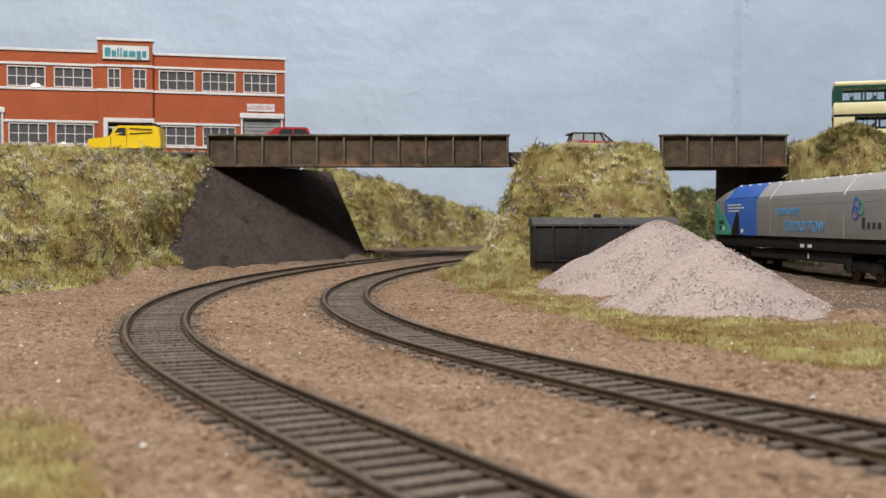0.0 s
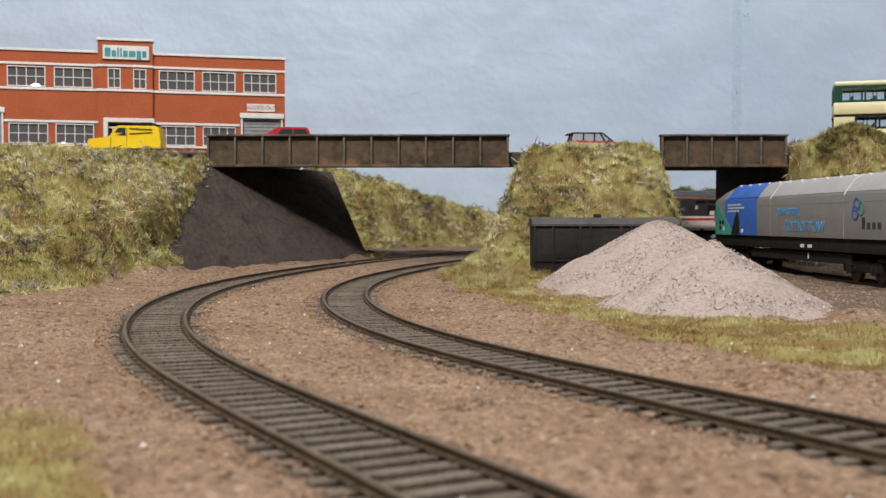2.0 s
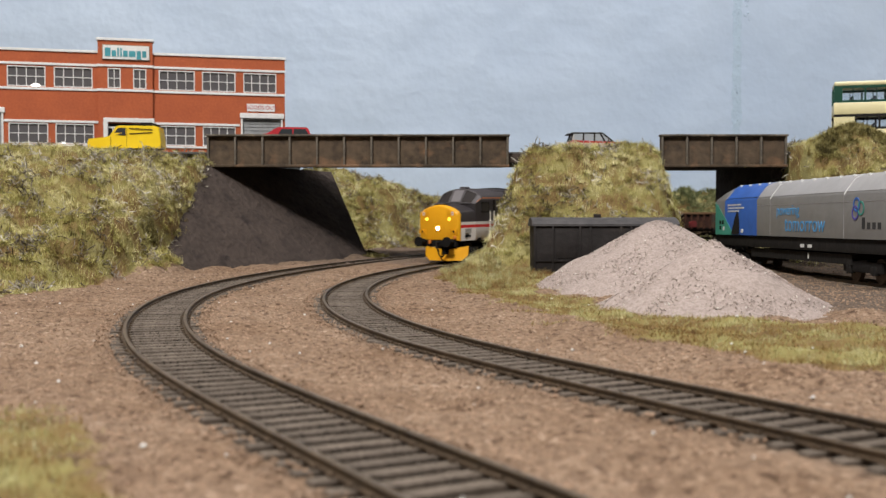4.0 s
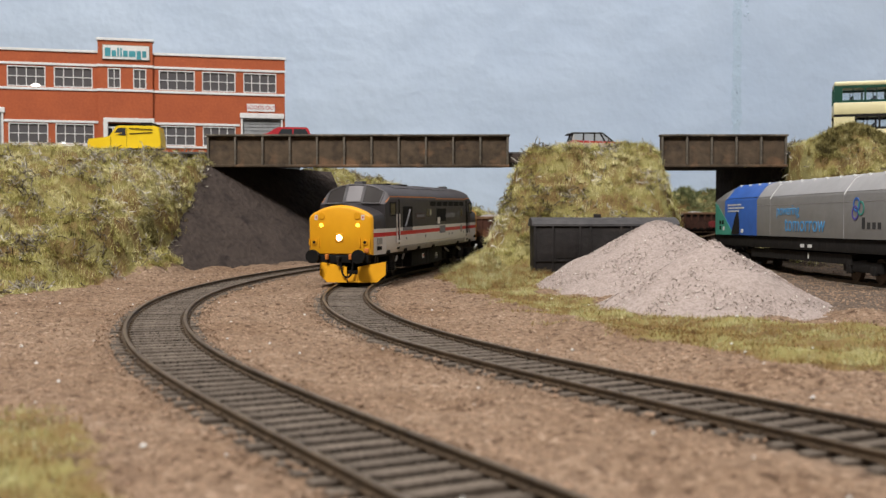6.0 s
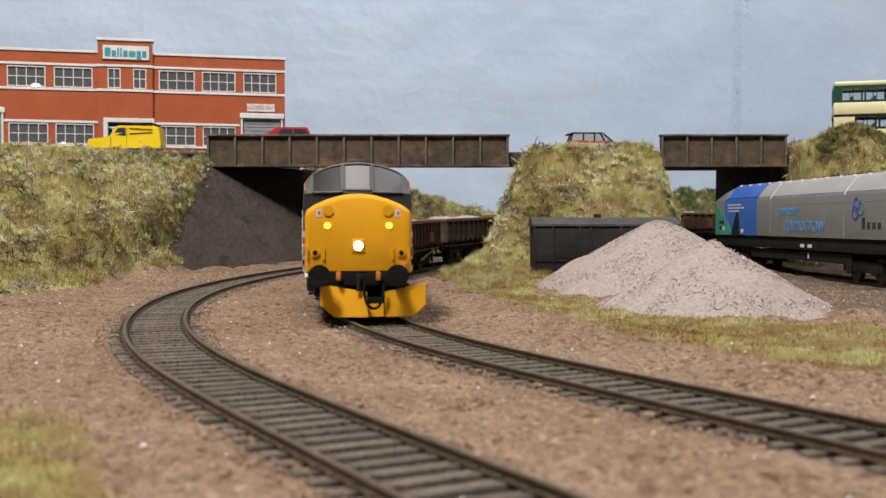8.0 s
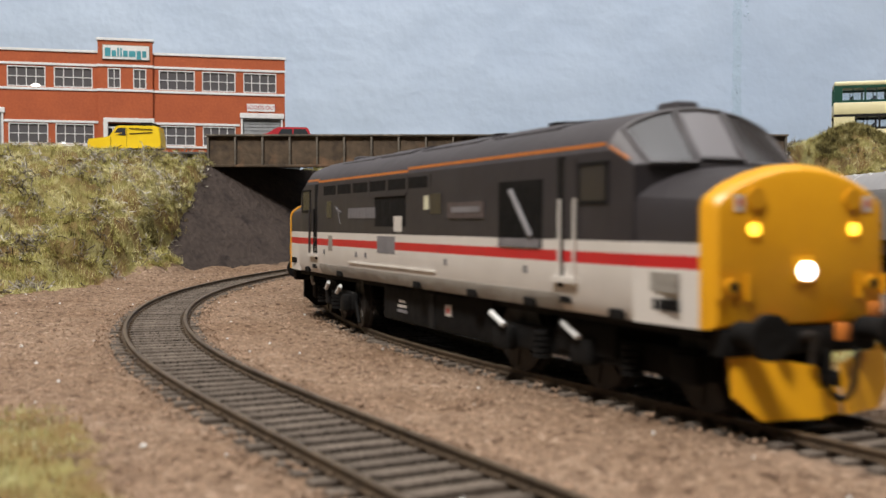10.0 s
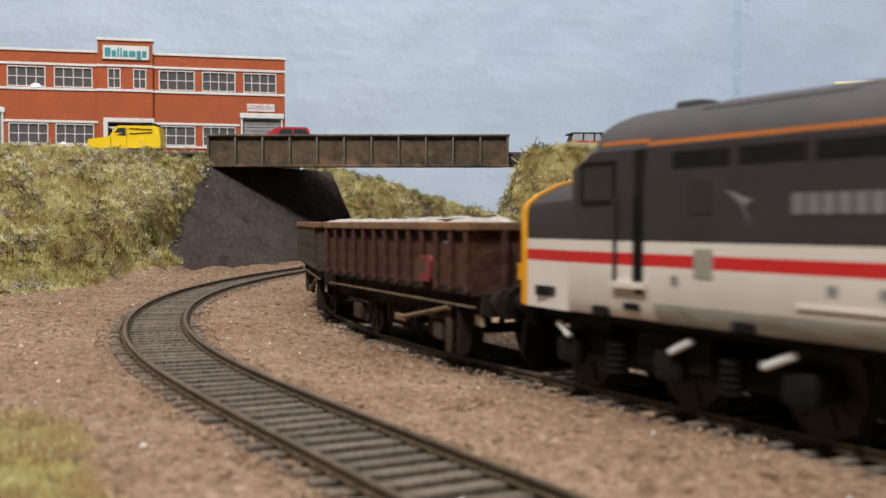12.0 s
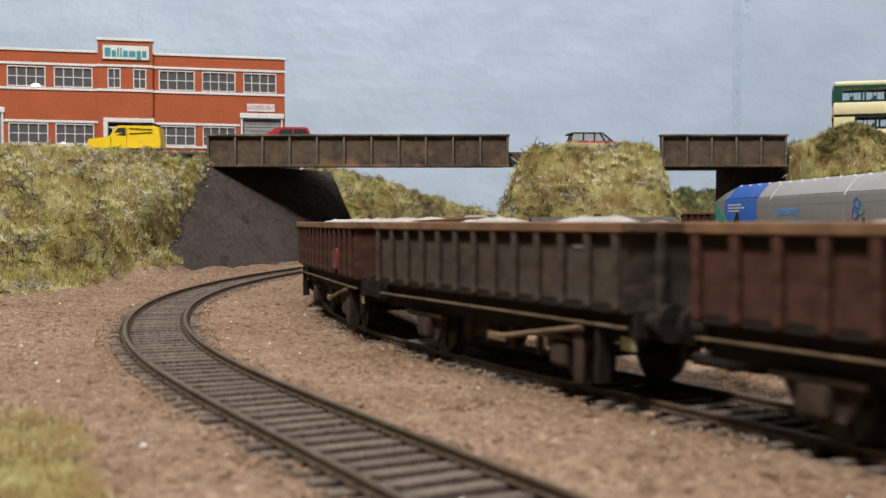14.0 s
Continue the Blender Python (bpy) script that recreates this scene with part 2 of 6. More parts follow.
def soil_material():
    m = bpy.data.materials.new("scenic_ground")
    m.use_nodes = True
    nt = m.node_tree
    n, l = nt.nodes, nt.links
    bsdf = n["Principled BSDF"]
    tc = n.new("ShaderNodeTexCoord")

    def tex(kind, scale, detail=4):
        t = n.new(kind)
        t.inputs["Scale"].default_value = scale
        if kind == "ShaderNodeTexNoise":
            t.inputs["Detail"].default_value = detail
        l.new(tc.outputs["Object"], t.inputs["Vector"])
        return t

    def ramp(src, stops):
        r = n.new("ShaderNodeValToRGB")
        el = r.color_ramp.elements
        while len(el) < len(stops):
            el.new(0.5)
        for e, (p, c) in zip(el, stops):
            e.position, e.color = p, (*c, 1)
        l.new(src, r.inputs[0])
        return r.outputs[0]

    def mix(f, a, b, mode="MIX"):
        x = n.new("ShaderNodeMixRGB")
        x.blend_type = mode
        for i, v in ((0, f), (1, a), (2, b)):
            if isinstance(v, float):
                x.inputs[i].default_value = v
            else:
                l.new(v, x.inputs[i])
        return x.outputs[0]

    grain = tex("ShaderNodeTexVoronoi", 900)
    speck = tex("ShaderNodeTexNoise", 420, 5)
    patch = tex("ShaderNodeTexNoise", 22, 4)
    stone = ramp(grain.outputs["Color"], [(0.0, (0.135, 0.086, 0.058)), (0.35, (0.215, 0.145, 0.099)), (0.75, (0.275, 0.19, 0.132)), (1.0, (0.41, 0.31, 0.235))])
    tint = ramp(patch.outputs[0], [(0.3, (0.72, 0.66, 0.60)), (0.6, (1.0, 1.0, 1.0))])
    stone = mix(1.0, stone, tint, "MULTIPLY")
    spots = ramp(speck.outputs[0], [(0.36, (0.30, 0.25, 0.22)), (0.45, (1.0, 1.0, 1.0))])
    stone = mix(0.8, stone, spots, "MULTIPLY")
    gpatch = tex("ShaderNodeTexNoise", 55, 5)
    grass = ramp(gpatch.outputs[0], [(0.28, (0.11, 0.075, 0.032)), (0.45, (0.17, 0.11, 0.045)), (0.58, (0.23, 0.20, 0.075)), (0.75, (0.30, 0.27, 0.13))])
    attr = n.new("ShaderNodeAttribute")
    attr.attribute_name = "turf"
    edge = n.new("ShaderNodeMath")
    edge.operation = "ADD"
    l.new(attr.outputs["Fac"], edge.inputs[0])
    sub = n.new("ShaderNodeMath")
    sub.operation = "SUBTRACT"
    l.new(speck.outputs[0], sub.inputs[0])
    sub.inputs[1].default_value = 0.5
    l.new(sub.outputs[0], edge.inputs[1])
    f = ramp(edge.outputs[0], [(0.4, (0, 0, 0)), (0.62, (1, 1, 1))])
    cinder = n.new("ShaderNodeAttribute")
    cinder.attribute_name = "cinder"
    dark = mix(cinder.outputs["Fac"], stone, ramp(grain.outputs["Color"], [(0.0, (0.07, 0.052, 0.04)), (0.7, (0.125, 0.093, 0.072)), (1.0, (0.19, 0.145, 0.115))]))
    l.new(mix(f, dark, grass), bsdf.inputs["Base Color"])
    bsdf.inputs["Roughness"].default_value = 0.95
    bsdf.inputs["Specular IOR Level"].default_value = 0.2
    bp = n.new("ShaderNodeBump")
    bp.inputs["Strength"].default_value, bp.inputs["Distance"].default_value = 0.6, 0.0006
    l.new(grain.outputs["Distance"], bp.inputs["Height"])
    l.new(bp.outputs[0], bsdf.inputs["Normal"])
    return m


SOIL = soil_material()


def add_ground():
    xs = np.concatenate([np.arange(-640, -420, 12.0), np.arange(-420, 420, 3.5), np.arange(420, 1960, 14.0)])
    ys = np.concatenate([np.arange(-420, 60, 12.0), np.arange(60, 1263, 3.5)])
    X, Y = np.meshgrid(xs, ys)
    Z, h = ground_height(X, Y)
    dist = line_distance(X, Y)
    rough = np.clip((dist - 13) / 14, 0.12, 1)
    rng = np.random.RandomState(5)
    Z = Z + rough * (wobble(X, Y, 46, 1) * 1.0 + wobble(X, Y, 15, 2) * 0.45) + rng.normal(0, 0.16, X.shape) * rough
    on_bank = smoothstep((h - 6) / 16) * (h < 79)
    Z += on_bank * (wobble(X, Y, 34, 7) * 3.2 + wobble(X, Y, 11, 8) * 1.9 + rng.normal(0, 0.6, X.shape))
    Z -= 1.35 * smoothstep((10.5 - dist) / 3) * (h < 5)
    turf = turf_mask(X, Y, h) * smoothstep((dist - 17) / 5)
    # dark cinder by the siding; darker too from the bridges back
    cinder = smoothstep((X - np.interp(Y, [200, 330, 420, 480, 560, 640], [330, 170, 110, 70, 48, 40])) / 22) * (Y > 250) + 0.6 * smoothstep((Y - 690) / 60) * (X > -150)
    # along the tracks the bed is darkened for the shade in the sleeper gaps
    cinder = np.maximum(cinder, 0.9 * smoothstep((13.2 - dist + wobble(X, Y, 14, 6) * 1.3) / 3))
    ny, nx = X.shape
    idx = np.arange(nx * ny).reshape(ny, nx)
    faces = np.stack([idx[:-1, :-1], idx[:-1, 1:], idx[1:, 1:], idx[1:, :-1]], -1).reshape(-1, 4)
    ob = flat("ground", np.stack([X, Y, Z], -1).reshape(-1, 3), faces.tolist(), SOIL)
    for name, value in (("turf", turf), ("cinder", np.clip(cinder, 0, 1))):
        at = ob.data.attributes.new(name, "FLOAT", "POINT")
        at.data.foreach_set("value", value.ravel().astype(np.float32))
    ob.data.shade_smooth()
    tagged(ob, "sandy brown ballast ground with turfed banks of a model railway", "ground", kind="structure")
    return X, Y, Z, h, turf, dist


GX, GY, GZ, GH, GTURF, GDIST = add_ground()


def ground_at(x, y):
    i = min(np.searchsorted(GY[:, 0], y), GZ.shape[0] - 1)
    j = min(np.searchsorted(GX[0], x), GZ.shape[1] - 1)
    return float(GZ[i, j])


# ---- room and backdrop ----


def add_room():
    # unseen room shell, added so that light bounces back from its surfaces
    wall = mat("room_wall_paint", (0.42, 0.41, 0.40), (0.38, 0.37, 0.36), scale=6)
    carpet = mat("room_floor_boards", (0.25, 0.2, 0.15), scale=20)
    ceil = mat("room_ceiling_paint", (0.75, 0.75, 0.73), scale=5)
    for name, m, b in (("wall_north", wall, (-2600, 2600, 1500, 1600, -1060, 1560)), ("wall_south", wall, (-2600, 2600, -3000, -2900, -1060, 1560)),
                       ("wall_west", wall, (-2700, -2600, -3000, 1600, -1060, 1560)), ("wall_east", wall, (2600, 2700, -3000, 1600, -1060, 1560)),
                       ("floor", carpet, (-2700, 2700, -3000, 1600, -1120, -1060)), ("ceiling", ceil, (-2700, 2700, -3000, 1600, 1560, 1620))):
        tagged(part(name, boxed(*b), m), "unseen room surface, added to bounce light onto the layout", "wall", kind="structure")
    tagged(part("baseboard", boxed(-645, 1965, -430, 1300, -1059, -16), mat("plywood", (0.45, 0.3, 0.16), scale=40)), "plywood board that carries the model railway", "baseboard", kind="structure")
    # painted sky: brush ridges across the board, one filled joint
    bm = bmesh.new()
    rng = np.random.RandomState(9)
    zs = np.concatenate([[-60], np.arange(-20, 430, 5.0)])
    xs = np.arange(-1000, 2001, 20.0)
    rows = []
    amp = rng.uniform(0, 0.26, len(zs))
    for i, z in enumerate(zs):
        rows.append([bm.verts.new((x, 1262 - amp[i] * (0.5 + 0.5 * math.sin(x / 90.0 + i * 1.7)) * (1.0 if x < 150 else 0.3), z + 2.0 * math.sin(x / 160.0 + i * 0.2))) for x in xs])
    for a, b in zip(rows, rows[1:]):
        for i in range(len(xs) - 1):
            bm.faces.new((a[i], a[i + 1], b[i + 1], b[i]))
    bmesh.ops.recalc_face_normals(bm, faces=bm.faces)
    sky = part("backdrop", bm, SKY, smooth=180)
    tagged(sky, "hand-painted pale blue sky board with brush marks", "backdrop", kind="structure")
    md = sky.modifiers.new("thick", "SOLIDIFY")
    md.thickness, md.offset = 0.009, -1 if sky.data.polygons[0].normal.y < 0 else 1
    fill = mat("joint_filler", (0.44, 0.56, 0.69), (0.40, 0.51, 0.645), scale=60)
    bm = bmesh.new()
    x0 = 345.0
    edge = [(x0 - 5 + rng.uniform(-1.5, 1.5), 100 + i * 6.0) for i in range(40)] + [(x0 + 5 + rng.uniform(-1.5, 1.5), 334 - i * 6.0) for i in range(40)]
    loft(bm, [[(x, 1261.55, z) for x, z in edge], [(x, 1262.6, z) for x, z in edge]])
    for i in range(46):
        x, z, r = x0 + rng.normal(0, 1.6), rng.uniform(120, 330), rng.uniform(0.5, 1.6)
        rod(bm, (x, 1261.3, z), (x, 1261.7, z), r, 8, r * 1.4)
    for i in range(9):
        x, z, r = x0 + 8 + rng.normal(4, 4.0), rng.uniform(265, 300), rng.uniform(0.6, 1.4)
        rod(bm, (x, 1261.3, z), (x, 1262.2, z), r, 8, r * 1.4)
    tagged(part("backdrop_joint", bm, fill, sky), "paler filled joint in the sky board")


add_room()

# ---- tracks ----


def add_track(name, off, label):
    tr = thing(name, label=label, category="track", kind="structure")
    lo, hi = -860, 2150

    def sweep(section, shift):
        rings = []
        for s in np.arange(lo, hi + 1, 6.0):
            x, y, z, h = on_line(s, off)
            c, sn = math.cos(h), math.sin(h)
            rings.append([(x + c * (shift + u), y - sn * (shift + u), z + w) for u, w in section])
        return loft(bmesh.new(), rings)

    web = [(-0.85, -1.5), (0.85, -1.5), (0.85, -1.25), (0.28, -1.1), (0.28, -0.6), (0.5, -0.5), (0.5, -0.14), (-0.5, -0.14), (-0.5, -0.5), (-0.28, -0.6), (-0.28, -1.1), (-0.85, -1.25)]
    head = [(-0.5, -0.15), (0.5, -0.15), (0.5, -0.06), (0.4, 0.0), (-0.4, 0.0), (-0.5, -0.06)]
    for side in (-8.65, 8.65):
        rail = part("rail", sweep(web, side), RAIL, tr, "rust-brown rail")
        part("rail_head", sweep(head, side), RAILTOP, rail, "worn rail head")
    # sleepers, one mesh shared by all
    bm = boxed(-12.8, 12.8, -1.25, 1.25, -3.9, -1.5, 0.35)
    first = part("sleeper", bm, SLEEPER, tr, smooth=0)
    rng = random.Random(int(off) + 3)
    chairs = bmesh.new()
    places = list(np.arange(-424, 880, 5.75))
    for i, s in enumerate(places):
        x, y, z, h = on_line(s, off)
        m = pose(x * K, y * K, (z + rng.uniform(-0.12, 0.06)) * K, 0, rng.uniform(-0.4, 0.4), -math.degrees(h) + rng.uniform(-1.2, 1.2))
        ob = first if i == 0 else new("sleeper", first.data)
        ob.parent = tr
        ob.matrix_local = m
        if s < 500:
            for side in (-8.65, 8.65):
                for e in (-1.15, 1.15):
                    q = m @ Vector(((side + e) * K, 0, -1.25 * K))
                    r = bmesh.ops.create_cube(chairs, size=1.0, matrix=Matrix.Translation(q / K) @ pose(0, 0, 0, 0, 0, -math.degrees(h)) @ Matrix.Diagonal((0.8, 1.3, 0.6, 1)))
    more = bmesh.new()
    for s in list(np.arange(-855, -426, 6.35)) + list(np.arange(882, 2150, 6.35)):
        x, y, z, h = on_line(s, off)
        bmesh.ops.create_cube(more, size=1.0, matrix=Matrix.Translation((x, y, z - 2.2)) @ pose(0, 0, 0, 0, 0, -math.degrees(h)) @ Matrix.Diagonal((29, 3.1, 1.4, 1)))
    tagged(part("sleepers_beyond", more, SLEEPER, tr, smooth=0), kind="stuff")
    tagged(part("rail_chairs", chairs, RAIL, tr, smooth=0), kind="stuff")
    return tr


add_track("track_inner", 0.0, "curved model track with dark sleepers and rusty rails")
add_track("track_outer", TRACK_GAP, "curved model track with dark sleepers and rusty rails")


def add_siding():
    tr = thing("track_siding", 204, 741, 0, math.degrees(math.atan(0.073)), label="straight siding track under the hopper wagon", category="track", kind="structure")
    for side in (-8.65, 8.65):
        part("rail", box(boxed(side - 0.5, side + 0.5, -330, 230, -0.7, 0), side - 0.8, side + 0.8, -330, 230, -1.5, -0.7), RAIL, tr, "rust-brown rail")
    first = part("sleeper", boxed(-12.8, 12.8, -1.3, 1.3, -3.0, -1.5, 0.3), SLEEPER, tr, smooth=0)
    for i in range(88):
        ob = first if i == 0 else new("sleeper", first.data)
        ob.parent = tr
        ob.matrix_local = pose(0, (-326 + i * 6.35) * K, 0)


add_siding()

# ---- bridges ----


def add_beam(name, x0, x1, panels, label):
    br = thing(name, x0, 757, 3.1, label=label, category="bridge")
    w = x1 - x0
    part("web_plate", boxed(0, w, 0, 3.2, 66.2, 87.4), BEAM, br)
    part("top_flange", boxed(-0.6, w + 0.6, -2.8, 4.6, 87.2, 88.6, 0.3), FLANGE, br)
    part("bottom_flange", boxed(-0.3, w + 0.3, -2.5, 4.4, 65.6, 67.4, 0.3), BEAM, br)
    first = part("stiffener", boxed(-0.7, 0.7, -2.3, 0.02, 67.4, 87.2, 0.2), FLANGE, br)
    for i in range(panels + 1):
        ob = first if i == 0 else new("stiffener", first.data)
        ob.parent = br
        ob.location = ((1.0 + (w - 2.0) * i / panels) * K, 0, 0)
    return br


add_beam("bridge_girder", -166.5, 46.5, 11, "weathered grey-brown plate girder of the road bridge")
add_beam("bridge_girder", 153.5, 242.5, 5, "short weathered plate girder over the siding")


def add_deck():
    deck = thing("bridge_deck", label="dark concrete road deck across the bridges", category="bridge", kind="structure")
    part("slab", boxed(-175, 62, 760.3, 832, 72.3, 78.4), CONCRETE, deck)
    part("slab", boxed(146, 234, 760.3, 884, 72.3, 78.4), CONCRETE, deck)
    part("road", boxed(-420, 700, 761, 828, 78.5, 79.6), ROAD, deck)
    part("parapet", boxed(-166, 46, 828, 831, 72, 87), BEAM, deck)


add_deck()


def add_abutments():
    # sloping wing abutment beside the outer track
    T1, B1, B2 = Vector((-165, 757, 72)), Vector((-146, 668, -4)), Vector((-53, 800, -4))
    T2 = Vector((-88, 860, 72))
    F = Vector((-170, 648, 24))
    F2 = Vector((-163, 634, 2))
    outline = [T1, T2, B2, B1, F2, F]
    bm = bmesh.new()
    n = (B1 - T1).cross(B2 - T1).normalized()
    pts = []
    for p in outline:
        q = p - n * (p - T1).dot(n)
        pts.append(q)
    back = [p + Vector((-26, 8, -1.0)) for p in pts]
    loft(bm, [pts, back])
    tagged(part("abutment", bm, CONCRETE, smooth=0), "sloping dark grey rendered bridge abutment", "abutment", kind="structure")
    bm = bmesh.new()
    loft(bm, [[(246, 761, -6), (246, 761, 72.2), (250, 761, 72.2), (250, 761, -6)], [(225, 884, -6), (225, 884, 72.2), (250, 884, 72.2), (250, 884, -6)]])
    tagged(part("abutment", bm, CONCRETE, smooth=0), "dark grey upright abutment of the siding bridge", "abutment", kind="structure")


add_abutments()

# ---- factory on the bank ----


def add_window(parent, x0, x1, z0, z1, cols, rows):
    w = part("window", boxed(x0, x1, 0.9, 1.3, z0, z1), PANE, parent, "dark glazed factory window")
    bm = bmesh.new()
    f = 0.75
    for b in ((x0, x1, z0, z0 + f), (x0, x1, z1 - f, z1), (x0, x0 + f, z0 + f, z1 - f), (x1 - f, x1, z0 + f, z1 - f)):
        box(bm, b[0], b[1], -0.15, 0.9, b[2], b[3])
    part("window_frame", bm, WHITE, w, "white window frame", smooth=0)
    for i in range(1, cols):
        x = x0 + (x1 - x0) * i / cols
        part("glazing_bar", boxed(x - 0.28, x + 0.28, 0.2, 0.9, z0 + f, z1 - f), WHITE, w, smooth=0)
    for i in range(1, rows):
        z = z0 + (z1 - z0) * i / rows
        part("glazing_bar", boxed(x0 + f, x1 - f, 0.3, 0.88, z - 0.28, z + 0.28), WHITE, w, smooth=0)


def wall_with_holes(x0, x1, z0, z1, holes, depth=2.6):
    """A wall from rectangles round its openings."""
    bm = bmesh.new()
    zs = sorted({z0, z1, *[h[2] for h in holes], *[h[3] for h in holes]})
    for a, b in zip(zs, zs[1:]):
        cuts = sorted([(h[0], h[1]) for h in holes if h[2] <= a and h[3] >= b])
        x = x0
        for c, d in cuts:
            if c > x:
                box(bm, x, c, 0, depth, a, b)
            x = max(x, d)
        if x < x1:
            box(bm, x, x1, 0, depth, a, b)
    return bm


def add_factory():
    fac = thing("factory", -132.5, 900, 0, 14.2, "two-storey orange brick factory with white bands", "building")
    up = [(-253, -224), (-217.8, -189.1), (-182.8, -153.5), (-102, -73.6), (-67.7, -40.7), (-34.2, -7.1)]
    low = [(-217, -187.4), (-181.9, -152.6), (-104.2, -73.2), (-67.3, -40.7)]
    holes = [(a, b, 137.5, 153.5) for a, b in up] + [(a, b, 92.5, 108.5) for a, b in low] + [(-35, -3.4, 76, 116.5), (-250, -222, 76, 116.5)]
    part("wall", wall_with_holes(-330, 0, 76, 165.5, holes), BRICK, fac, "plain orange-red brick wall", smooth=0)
    part("side_wall", boxed(-2.6, 0, 2.7, 60, 76, 165.5), BRICK, fac, smooth=0)
    part("roof", boxed(-330, -2.7, 2.7, 60, 160, 162), ROAD, fac, smooth=0)
    thole = [(-141.7, -131.7, 137.5, 153.5), (-122, -111.8, 137.5, 153.5), (-143, -108, 76, 109.5)]
    tw = wall_with_holes(-149.2, -106.9, 76, 175.6, thole, 3.4)
    for v in tw.verts:
        v.co.y -= 3.5
    tower = part("tower_wall", tw, BRICK, fac, "raised brick entrance bay", smooth=0)
    part("tower_side", boxed(-149.2, -106.9, -0.1, 8, 165.6, 175.6), BRICK, fac, smooth=0)
    for x0, x1, y, z, t, d in ((-330, -149.3, -1.0, 165.5, 2.0, 4.4), (-106.8, 0.7, -1.0, 165.5, 2.0, 4.4), (-150.2, -105.9, -4.6, 175.6, 2.0, 13.5),
                               (-330, -149.3, -0.9, 154.6, 1.9, 0.9), (-106.8, 0.5, -0.9, 154.6, 1.9, 0.9), (-150, -106.1, -4.4, 154.6, 1.9, 0.9),
                               (-330, -149.3, -0.9, 134.9, 2.0, 0.9), (-106.8, 0.5, -0.9, 134.9, 2.0, 0.9), (-150, -106.1, -4.4, 134.9, 2.0, 0.9),
                               (-221, -149.3, -0.9, 109.2, 1.9, 0.9), (-106.8, -37.4, -0.9, 109.2, 1.9, 0.9),
                               (-221, -149.3, -0.9, 90.4, 1.7, 0.9), (-106.8, -37.4, -0.9, 90.4, 1.7, 0.9)):
        part("white_band", boxed(x0, x1, y, y + d, z, z + t, 0.2), WHITE, fac, "white painted string course", smooth=0)
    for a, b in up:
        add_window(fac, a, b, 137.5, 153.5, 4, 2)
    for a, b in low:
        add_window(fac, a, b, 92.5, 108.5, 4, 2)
    for a, b in ((-141.7, -131.7), (-122, -111.8)):
        bm_parent = len(fac.children)
        add_window(fac, a, b, 137.5, 153.5, 2, 2)
        fac.children[bm_parent].location.y = -3.4 * K
    # entrance
    door = part("entrance", boxed(-143, -108, -0.9, -0.3, 76, 109.5), glass("entrance_glass", (0.035, 0.04, 0.05)), fac, "dark glazed entrance doors")
    for b in ((-145.2, -141.8, 76, 111.5), (-108.9, -105.6, 76, 111.5), (-145.2, -105.6, 110.2, 113.6)):
        part("surround", boxed(b[0], b[1], -5.0, -0.7, b[2], b[3], 0.2), WHITE, door, "white door surround", smooth=0)
    for x in (-138, -126.5, -115, -132, -120.5):
        part("mullion", boxed(x - 0.5, x + 0.5, -2.0, -0.92, 76, 107.0), WHITE, door, smooth=0)
    part("transom", boxed(-141.7, -109, -2.2, -0.92, 105.6, 106.8), WHITE, door, smooth=0)
    # goods doors
    for a, b in ((-35, -3.4), (-250, -222)):
        sh = part("roller_shutter", boxed(a, b, 1.4, 2.0, 76, 116.5), SHUTTER, fac, "grey roller shutter")
        for i in range(14):
            z = 78 + i * 2.8
            part("slat", boxed(a + 0.4, b - 0.4, 1.0, 1.4, z, z + 2.2, 0.3), SHUTTER, sh, smooth=0)
        part("lintel", boxed(a - 2.2, b + 2.6, -2.0, 1.3, 116.2, 120.4, 0.3), WHITE, sh, "white lintel", smooth=0)
        for x in (a - 1.4, b):
            part("jamb", boxed(x, x + 1.4, -1.2, 1.3, 76, 116.1), WHITE, sh, smooth=0)
    # signs
    board = part("name_board", boxed(-145.2, -109.6, -5.0, -3.55, 160.6, 171.6, 0.2), WHITE, fac, "white name board", smooth=0)
    part("board_rim", boxed(-145.8, -109.0, -4.4, -3.54, 160.0, 172.2), mat("sign_rim", (0.3, 0.22, 0.16), scale=300), board, smooth=0)
    x = -143.6
    for w, low, high in ((4.4, 162.6, 169.6), (3.4, 162.6, 167.6), (1.4, 162.6, 169.6), (1.4, 162.6, 169.6), (3.6, 162.6, 167.6), (5.2, 162.6, 167.6), (3.4, 160.9, 167.6), (3.2, 162.6, 167.6)):
        part("letter_bar", boxed(x, x + w, -5.25, -4.9, low, high, 0.1), TEAL, board, "teal lettering bar", smooth=0)
        x += w + 0.85
    gs = part("goods_sign", boxed(-31.4, -8.5, -0.8, -0.02, 122.0, 128.2), WHITE, fac, "white goods sign", smooth=0)
    words("lettering", "GOODS OUT", 4.3, REDP, gs, pose(-19.9 * K, -0.85 * K, 125.1 * K, 90), 0.15, "red letters")
    # a lamp's reflections in the glazing, put in as small glowing domes
    glint_mat = glow("bulkhead_light", (1.0, 0.97, 0.9), 1.6)
    for x, z in ((-196.5, 137.2), (-176.0, 92.0)):
        bl = bmesh.new()
        bmesh.ops.create_uvsphere(bl, u_segments=12, v_segments=8, radius=1.0, matrix=Matrix.Translation((x, -1.2, z + 1)) @ Matrix.Diagonal((3.6 if z > 100 else 1.2, 1.0, 1.3 if z > 100 else 0.8, 1)))
        part("glint_lamp", bl, glint_mat, fac, "glowing dome for a lamp reflected in the glazing")


add_factory()

# ---- road vehicles ----


